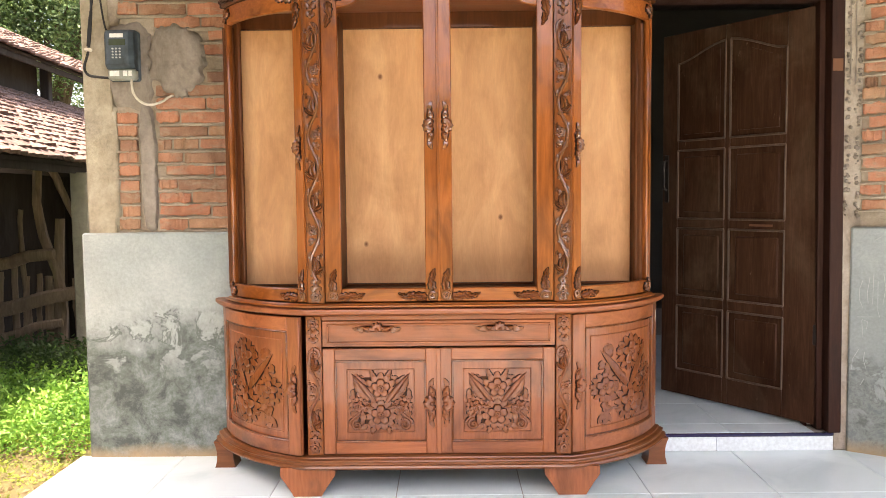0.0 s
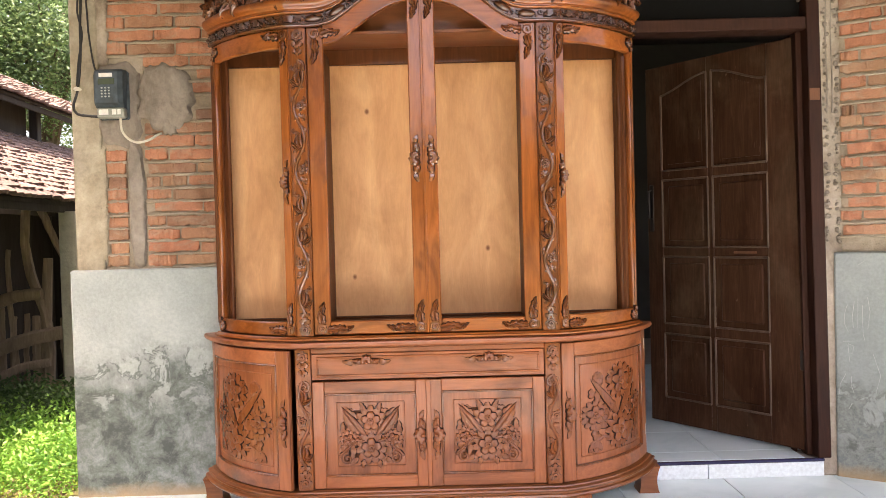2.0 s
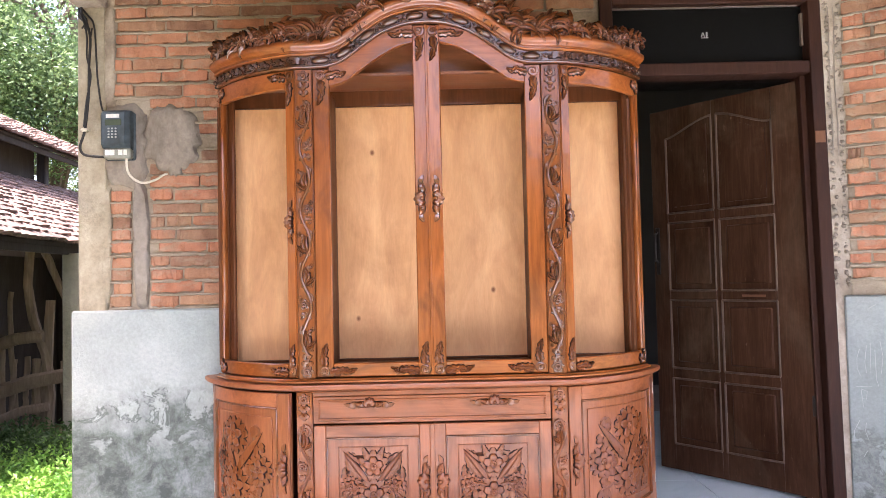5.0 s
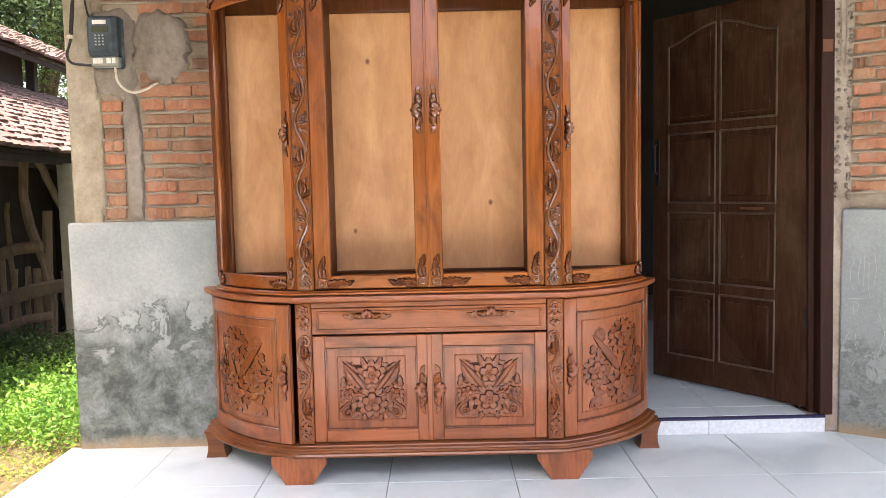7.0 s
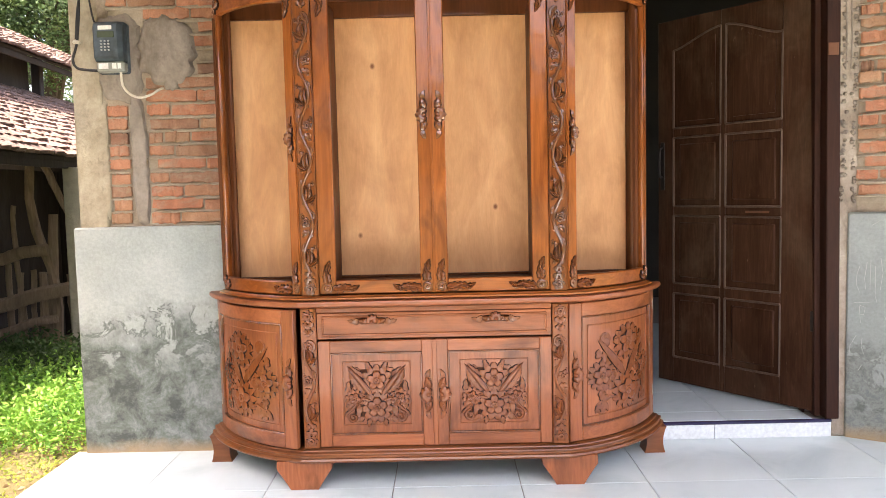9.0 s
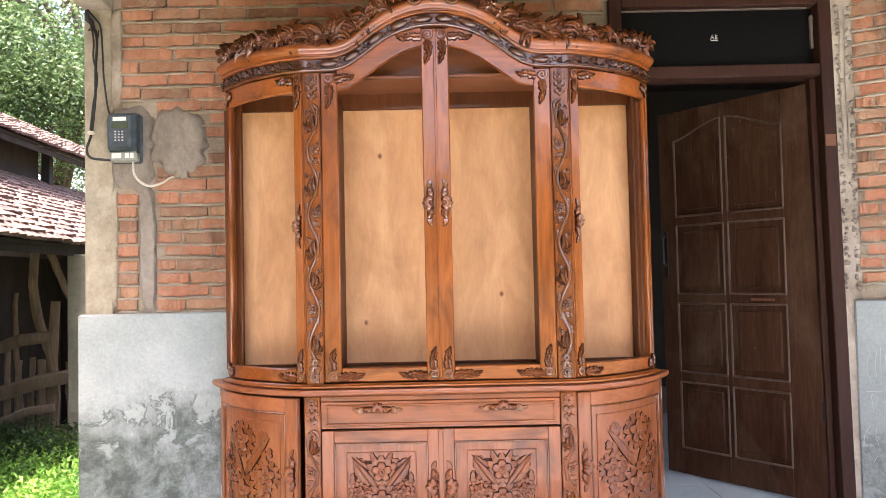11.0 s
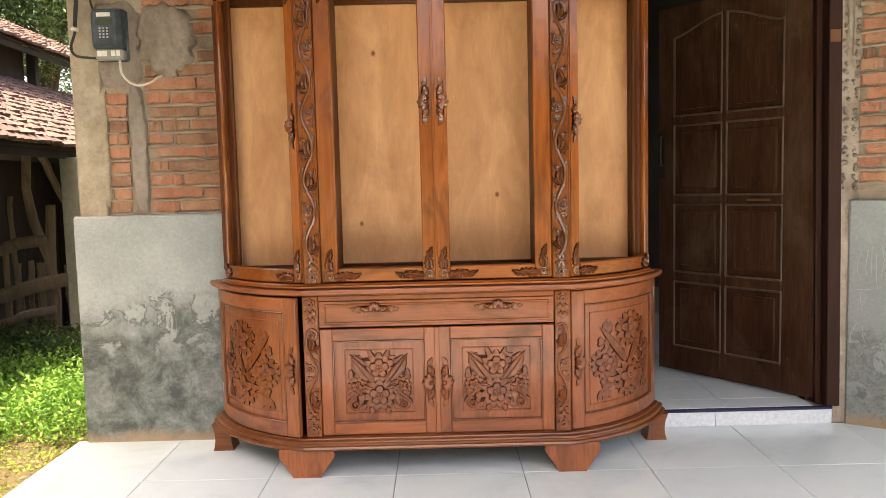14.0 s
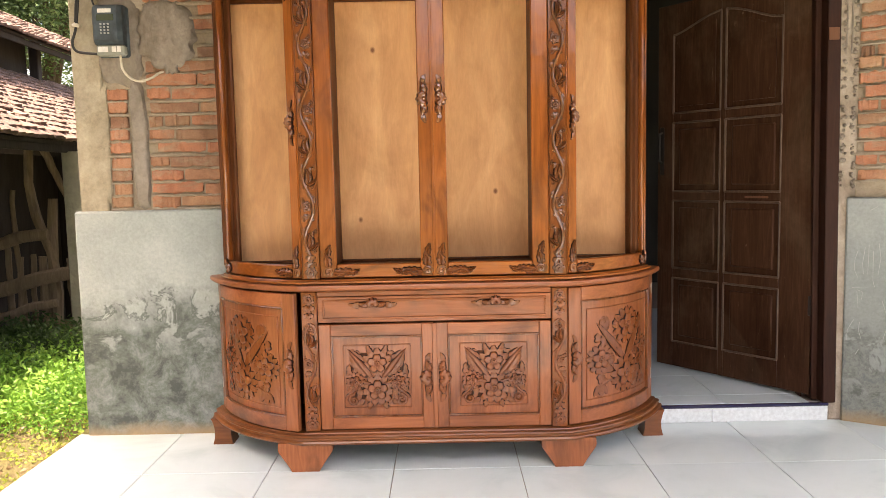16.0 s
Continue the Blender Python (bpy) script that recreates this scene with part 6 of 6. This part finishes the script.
def tree(x, y, height, crown_r, n, seed, label, leaf=0.075):
    rnd = random.Random(seed)
    t = thing("tree", label, "tree", "trees behind the shed", (x, y, -0.17))
    trunk = Solid().tube(spline([(x, y, -0.3), (x + rnd.uniform(-0.2, 0.2), y, height * 0.3), (x + rnd.uniform(-0.3, 0.3), y + 0.2, height * 0.62), (x, y, height * 0.9)]), 0.2, 0.04, k=9)
    tips = []
    for i in range(16):
        a, h = rnd.uniform(0, 6.28), rnd.uniform(0.25, 0.85) * height
        l = crown_r * rnd.uniform(0.5, 1.0)
        c = (x + l * math.cos(a), y + l * math.sin(a), h + rnd.uniform(0.2, 0.28 * height))
        trunk.tube(spline([(x, y, h), (x + l * 0.5 * math.cos(a), y + l * 0.5 * math.sin(a), h + 0.12 * height), c]), 0.06, 0.012, k=6)
        tips.append(c)
        for j in range(7):
            b = a + rnd.uniform(-0.8, 0.8)
            q = rnd.uniform(-0.1, 0.6)
            tips.append((c[0] - q * l * math.cos(b) + rnd.uniform(-0.5, 0.5), c[1] - q * l * math.sin(b) + rnd.uniform(-0.5, 0.5), c[2] + rnd.uniform(-1.0, 0.7)))
    rel(part("trunk", trunk, BARK, t), t)
    pts = []
    for i in range(n):
        c = rnd.choice(tips)
        q = Vector((rnd.gauss(0, 1), rnd.gauss(0, 1), rnd.gauss(0, 0.75))) * (crown_r * 0.105)
        pts.append(((c[0] + q.x, c[1] + q.y, c[2] + q.z), 1.0))
    v, f = leaves(pts, leaf, 0.04, rnd, -0.1)
    crown = raw_ob("crown", v, f, LEAF_TREE, False)
    crown.parent = t
    rel(crown, t)
    return t


tree(-6.4, 13.2, 8.0, 2.6, 34000, 1, "broad green garden tree behind the shed roof")
tree(-8.6, 15.5, 9.5, 3.2, 30000, 2, "tall leafy tree behind the shed roof")
tree(-5.0, 16.5, 7.5, 2.8, 26000, 3, "dense leafy tree behind the shed roof")
tree(-7.6, 11.4, 5.6, 1.9, 30000, 4, "low leafy tree behind the shed roof")
tree(-11.0, 19.0, 12.0, 4.2, 26000, 5, "tall leafy tree behind the shed roof")

rnd = random.Random(9)
pts, dark, moss = [], [], []
for i in range(1900):
    x, y = rnd.uniform(-4.3, -1.95), rnd.uniform(3.0, 6.2)
    edge = -1.9 - 0.42 * max(0, 4.35 - y) - 0.3 * max(0, 3.6 - y)
    if x > edge or y - 0.35 * (x + 3.2) < 3.75:
        continue
    h = rnd.uniform(0.1, 0.27)
    for k in range(36):
        t = rnd.random()
        pts.append(((x + rnd.gauss(0, 0.03) * (1 + t), y + rnd.gauss(0, 0.03) * (1 + t), -0.16 + h * t), 0.6 + 0.6 * t))
v, f = leaves(pts, 0.036, 0.012, rnd, 0.35, 0.24)
tagged(raw_ob("weeds", v, f, LEAF_WEED, False), "bright green leafy weeds beside the porch", "weeds", kind="stuff")
for i in range(130):
    p = (rnd.uniform(-3.6, -2.5), rnd.uniform(5.5, 6.3), -0.16)
    h = rnd.uniform(0.12, 0.36)
    for k in range(60):
        t = rnd.random()
        dark.append(((p[0] + rnd.gauss(0, 0.06), p[1] + rnd.gauss(0, 0.06), -0.16 + h * t), 1.0))
v, f = leaves(dark, 0.05, 0.015, rnd, 0.4, 0.2)
tagged(raw_ob("undergrowth", v, f, LEAF_DARK, False), "dark green undergrowth at the foot of the fence", "plants", kind="stuff")
for i in range(15000):
    x, y = rnd.uniform(-4.2, -1.72), rnd.uniform(1.6, 5.2)
    if noise.noise((x * 2.2, y * 2.2, 4)) > 0.12 - 0.5 * rnd.random():
        moss.append(((x, y, -0.165 + 0.03 * rnd.random()), 1.0))
v, f = leaves(moss, 0.025, 0.006, rnd, 0.2)
tagged(raw_ob("moss", v, f, LEAF_MOSS, False), "short yellow-green moss and creeping grass", "grass", kind="stuff")
lit = []
for i in range(260):
    x, y = rnd.uniform(-3.4, -1.74), rnd.uniform(2.4, 4.4)
    lit.append(((x, y, -0.14), 1.0))
v, f = leaves(lit, 0.04, 0.005, rnd, 0.0)
tagged(raw_ob("litter", v, f, LEAF_DRY, False), "dry fallen leaves on the ground", "leaves", kind="stuff")
for i, (x, y, w) in enumerate(((-2.42, 3.12, 0.09), (-2.2, 3.2, 0.07), (-1.92, 2.85, 0.1))):
    sc = Solid().slab(-w / 2, w / 2, -w / 3, w / 3, -0.001, 0.006, 0.002, 4)
    sc.v = [(a, b, c + 0.25 * abs(a) * a / w) for a, b, c in sc.v]
    o = mesh_ob("paper_scrap", sc.v, sc.f, STICKER)
    o.matrix_basis = pose(x, y, -0.125, 8, 5, 40 * i + 15)
    tagged(o, "crumpled white scrap lying on the earth", "litter", "scraps on the earth")

# unseen trees added behind and left of the camera, blocking low sky light
for i, (x, y, h, r) in enumerate(((-16, -9, 10.0, 3.4), (-11, -12, 10.0, 3.4), (-6.8, -13.5, 8.5, 2.8), (-3.6, -15.5, 7.0, 1.9), (0.8, -15.5, 3.6, 2.2), (4.2, -16, 4.6, 2.2), (9.0, -15.5, 3.8, 2.4), (15.5, -12, 4.2, 2.6), (-10, -5, 9.0, 3.0), (-10.5, 0, 9.0, 3.0), (-9.6, 4.0, 7.5, 2.2))):
    tree(x, y, h, r, 8000, 20 + i, "unseen leafy tree added to block low sky light", 0.36)["group"] = "trees across the yard"

# ---- pieces: roof tiles, floor tiles, bricks ----
def piece_mesh(name, verts, faces, material, smooth=0):
    o = mesh_ob(name, verts, faces, material, smooth)
    me = o.data
    bpy.data.objects.remove(o)
    return me


def piece(name, me, parent, m):
    o = bpy.data.objects.new(name, me)
    scene.collection.objects.link(o)
    o.parent = parent
    o.matrix_parent_inverse = parent.matrix_basis.inverted()
    o.matrix_basis = m
    return o


# curved clay tiles with a rounded nose, each lapping the one below
tv, tf = [], []
NU = 8
for j, (y, lift) in enumerate(((0.0, 0.013), (0.165, 0.0))):
    for th in (0.0, -0.016):
        for i in range(NU + 1):
            u = i / NU
            nose = 0.024 * math.sin(math.pi * u) if j == 0 else 0.0
            tv.append((u * 0.122 - 0.061, y - nose, lift + th + 0.016 * math.sin(math.pi * u) - (0.01 if j == 0 and th < 0 else 0)))
n = NU + 1
for i in range(NU):
    tf += [(i, i + 1, 2 * n + i + 1, 2 * n + i), (n + i, n + i + 1, 3 * n + i + 1, 3 * n + i), (i, i + 1, n + i + 1, n + i), (2 * n + i, 2 * n + i + 1, 3 * n + i + 1, 3 * n + i)]
tf += [(0, n, 3 * n, 2 * n), (n - 1, 2 * n - 1, 4 * n - 1, 3 * n - 1)]
TILE_ME = piece_mesh("roof_tile", tv, tf, ROOF_TILE, 50)
rnd = random.Random(4)
far_v, far_f = [], []
head = math.degrees(math.atan2(SD.y, SD.x))
for tier, (w0, w1, k) in enumerate(((-0.03, 1.42, 0.56), (1.11, 1.97, 0.56))):
    pitch = math.degrees(math.atan(k))
    step = 0.118 * math.cos(radians(pitch))
    w, row = w0, 0
    while w < w1:
        a = -0.6 + (0.056 if row % 2 else 0)
        while a < 6.4:
            x, y, z = shed_at(a + rnd.gauss(0, 0.004), w + rnd.gauss(0, 0.008), roof_z(tier, w) + 0.025 + rnd.gauss(0, 0.003))
            m = pose(x, y, z, 0, 0, head) @ pose(0, 0, 0, pitch - 3.0 + rnd.gauss(0, 0.8), rnd.gauss(0, 1.4), rnd.gauss(0, 1.6))
            if a < 1.1:
                piece("roof_tile", TILE_ME, shed, m)
            else:
                k0 = len(far_v)
                far_v += [m @ v.co for v in TILE_ME.vertices]
                far_f += [tuple(k0 + q for q in p.vertices) for p in TILE_ME.polygons]
            a += 0.112
        w += step
        row += 1

far_roof = raw_ob("roof_tiles", far_v, far_f, ROOF_TILE, True)
far_roof.data.set_sharp_from_angle(angle=radians(50))
far_roof.parent = shed
far_roof.matrix_parent_inverse = shed.matrix_basis.inverted()
tagged(far_roof, "clay tiles further along the roof", kind="stuff")

# large glazed floor tiles
PITCH = 0.53
porch = bpy.data.objects["floor_porch"]
inside = bpy.data.objects["floor_inside"]
TILE_MES = {}


def floor_tile(parent, x0, x1, y0, y1, top):
    key = (round(x1 - x0, 3), round(y1 - y0, 3))
    if key not in TILE_MES:
        s = Solid().slab(-key[0] / 2, key[0] / 2, -key[1] / 2, key[1] / 2, -0.009, 0, 0.0012)
        TILE_MES[key] = piece_mesh("tile", s.v, s.f, TILE)
    piece("tile", TILE_MES[key], parent, pose((x0 + x1) / 2, (y0 + y1) / 2, top + rnd.uniform(-0.0004, 0.0004), rnd.gauss(0, 0.04), rnd.gauss(0, 0.04), 0))


xs = [-1.70] + [-1.19 + PITCH * i for i in range(11)]
G = 0.0016
for i in range(len(xs) - 1):
    for j in range(8):
        y1 = 3.797 - PITCH * j
        floor_tile(porch, xs[i] + G, xs[i + 1] - G, max(y1 - PITCH, -0.61) + G, y1 - G, 0.0)
for i in range(3, 9):
    for j in range(5):
        floor_tile(inside, xs[i] + G, xs[i + 1] - G, 3.953 + 0.38 + PITCH * (j - 1) + G if j else 3.953 + G, 3.953 + 0.38 + PITCH * j - G, 0.087)
thr = bpy.data.objects["threshold"]
for a, b2 in ((0.9, 1.455), (1.458, 1.866)):
    floor_tile(thr, a, b2, 3.806, 3.95, 0.087)

# bricks: a few worn shapes, laid in uneven courses
BRICKS = []
for k in range(10):
    r = random.Random(100 + k)
    s = Solid().slab(-0.5, 0.5, -0.5, 0.5, -0.5, 0.5, 0.06, 9)
    s.v = [(a + r.gauss(0, 0.008), b + (0.3 * noise.noise((a * 6, c * 3, k * 3.3)) if b > 0 else 0), c + 0.2 * noise.noise((a * 7.5, k * 2.1, 1 if c > 0 else 7))) for a, b, c in s.v]
    BRICKS.append(piece_mesh("brick", s.v, s.f, BRICK, 35))
COURSE, BH, BL, GAP = 0.0632, 0.0505, 0.229, 0.013
rnd = random.Random(77)


def lay(parent, s0, s1, z0, z1, fold, turn_z, skip=None, depth=0.03, seed=0):
    r = random.Random(seed)
    k0 = math.ceil((z0 - 1.105) / COURSE)
    mv, mf = [], []
    k = k0
    while 1.105 + k * COURSE + BH < z1:
        z = 1.105 + k * COURSE + BH / 2
        # mortar squeezed out along the bed joint
        top, n = z - BH / 2 - 0.0005, int((s1 - s0) / 0.022)
        for i in range(n + 1):
            q = s0 + (s1 - s0) * i / n
            f = 0.0055 + 0.011 * noise.noise((q * 9, k * 3.7, seed)) + 0.006 * noise.noise((q * 40, k * 3.7, seed + 9))
            h = 0.0095 + 0.007 * noise.noise((q * 13, k * 5.1, seed + 3))
            base = top - 0.0135
            m0 = len(mv)
            mv += [fold(q, -0.024, base - 0.002), fold(q, f - 0.004, base - 0.003), fold(q, f, base + 0.003), fold(q, f - 0.003, base + h), fold(q, -0.024, base + h + 0.001)]
            if i and not (skip and skip(q, z, 0.012)):
                mf += [(m0 - 5 + c, m0 - 4 + c, m0 + 1 + c, m0 + c) for c in range(4)]
        s = s0 + (0 if k % 2 else -0.11) + r.uniform(-0.035, 0.035)
        while s < s1 - 0.02:
            l = BL * r.uniform(0.9, 1.06) if r.random() > 0.1 else BL * 0.5
            a, b = max(s, s0 + r.uniform(0, 0.012)), min(s + l, s1 - r.uniform(0, 0.012))
            s += l + GAP * r.uniform(0.6, 1.3)
            if b - a < 0.03 or (skip and skip((a + b) / 2, z, (b - a) / 2)):
                continue
            x, y, q = fold((a + b) / 2, r.uniform(-0.005, 0.008) - depth / 2, z + r.gauss(0, 0.003))
            piece("brick", r.choice(BRICKS), parent, pose(x, y, q, 0, r.gauss(0, 0.5), turn_z + 180 + r.gauss(0, 0.6)) @ Matrix.Diagonal((b - a, depth, BH * r.uniform(0.9, 1.08), 1)))
        k += 1
    o = mesh_ob("mortar_bed", mv, mf, MORTAR, 50)
    o.parent = parent
    o["label"] = "lumpy pale mortar squeezed from the joints"


def skip_back(s, z, h):
    if -1.375 - h < s < -1.285 + h * 0.7 and z < 2.0:
        return not (s < -1.37 or s > -1.28) or (z > 1.7 and s < -1.3)
    if s < -1.3 and 1.68 < z < 2.08:
        return True
    if math.hypot((s + 1.175) / (0.15 + h * 0.55), (z - 1.91) / 0.155) < 1:
        return True
    if s > DOOR_X0 - h and z < DOOR_TOP + 0.02:
        return True
    return -0.72 < s < 0.86 and z < 2.12


lay(wall_back, -1.478, -1.37, 1.105, 1.68, on_wall, 0, None, seed=1)
lay(wall_back, -1.283, -0.7, 1.105, 2.115, on_wall, 0, skip_back, seed=2)
lay(wall_back, -1.45, 1.99, 2.1, 2.99, on_wall, 0, skip_back, seed=4)
lay(wall_side, 0.03, 0.95, 1.15, 2.95, turned, -33, None, seed=5)
par = bpy.data.objects["parapet_left"]
lay(par, 0.9, 3.79, 2.74, 3.02, lambda s, d, z: (-1.5 + d, s, z), 90, None, seed=6)
par = bpy.data.objects["parapet_right"]
lay(par, 0.9, 3.79, 2.81, 3.02, lambda s, d, z: (2.02 - d, s, z), -90, None, seed=7)
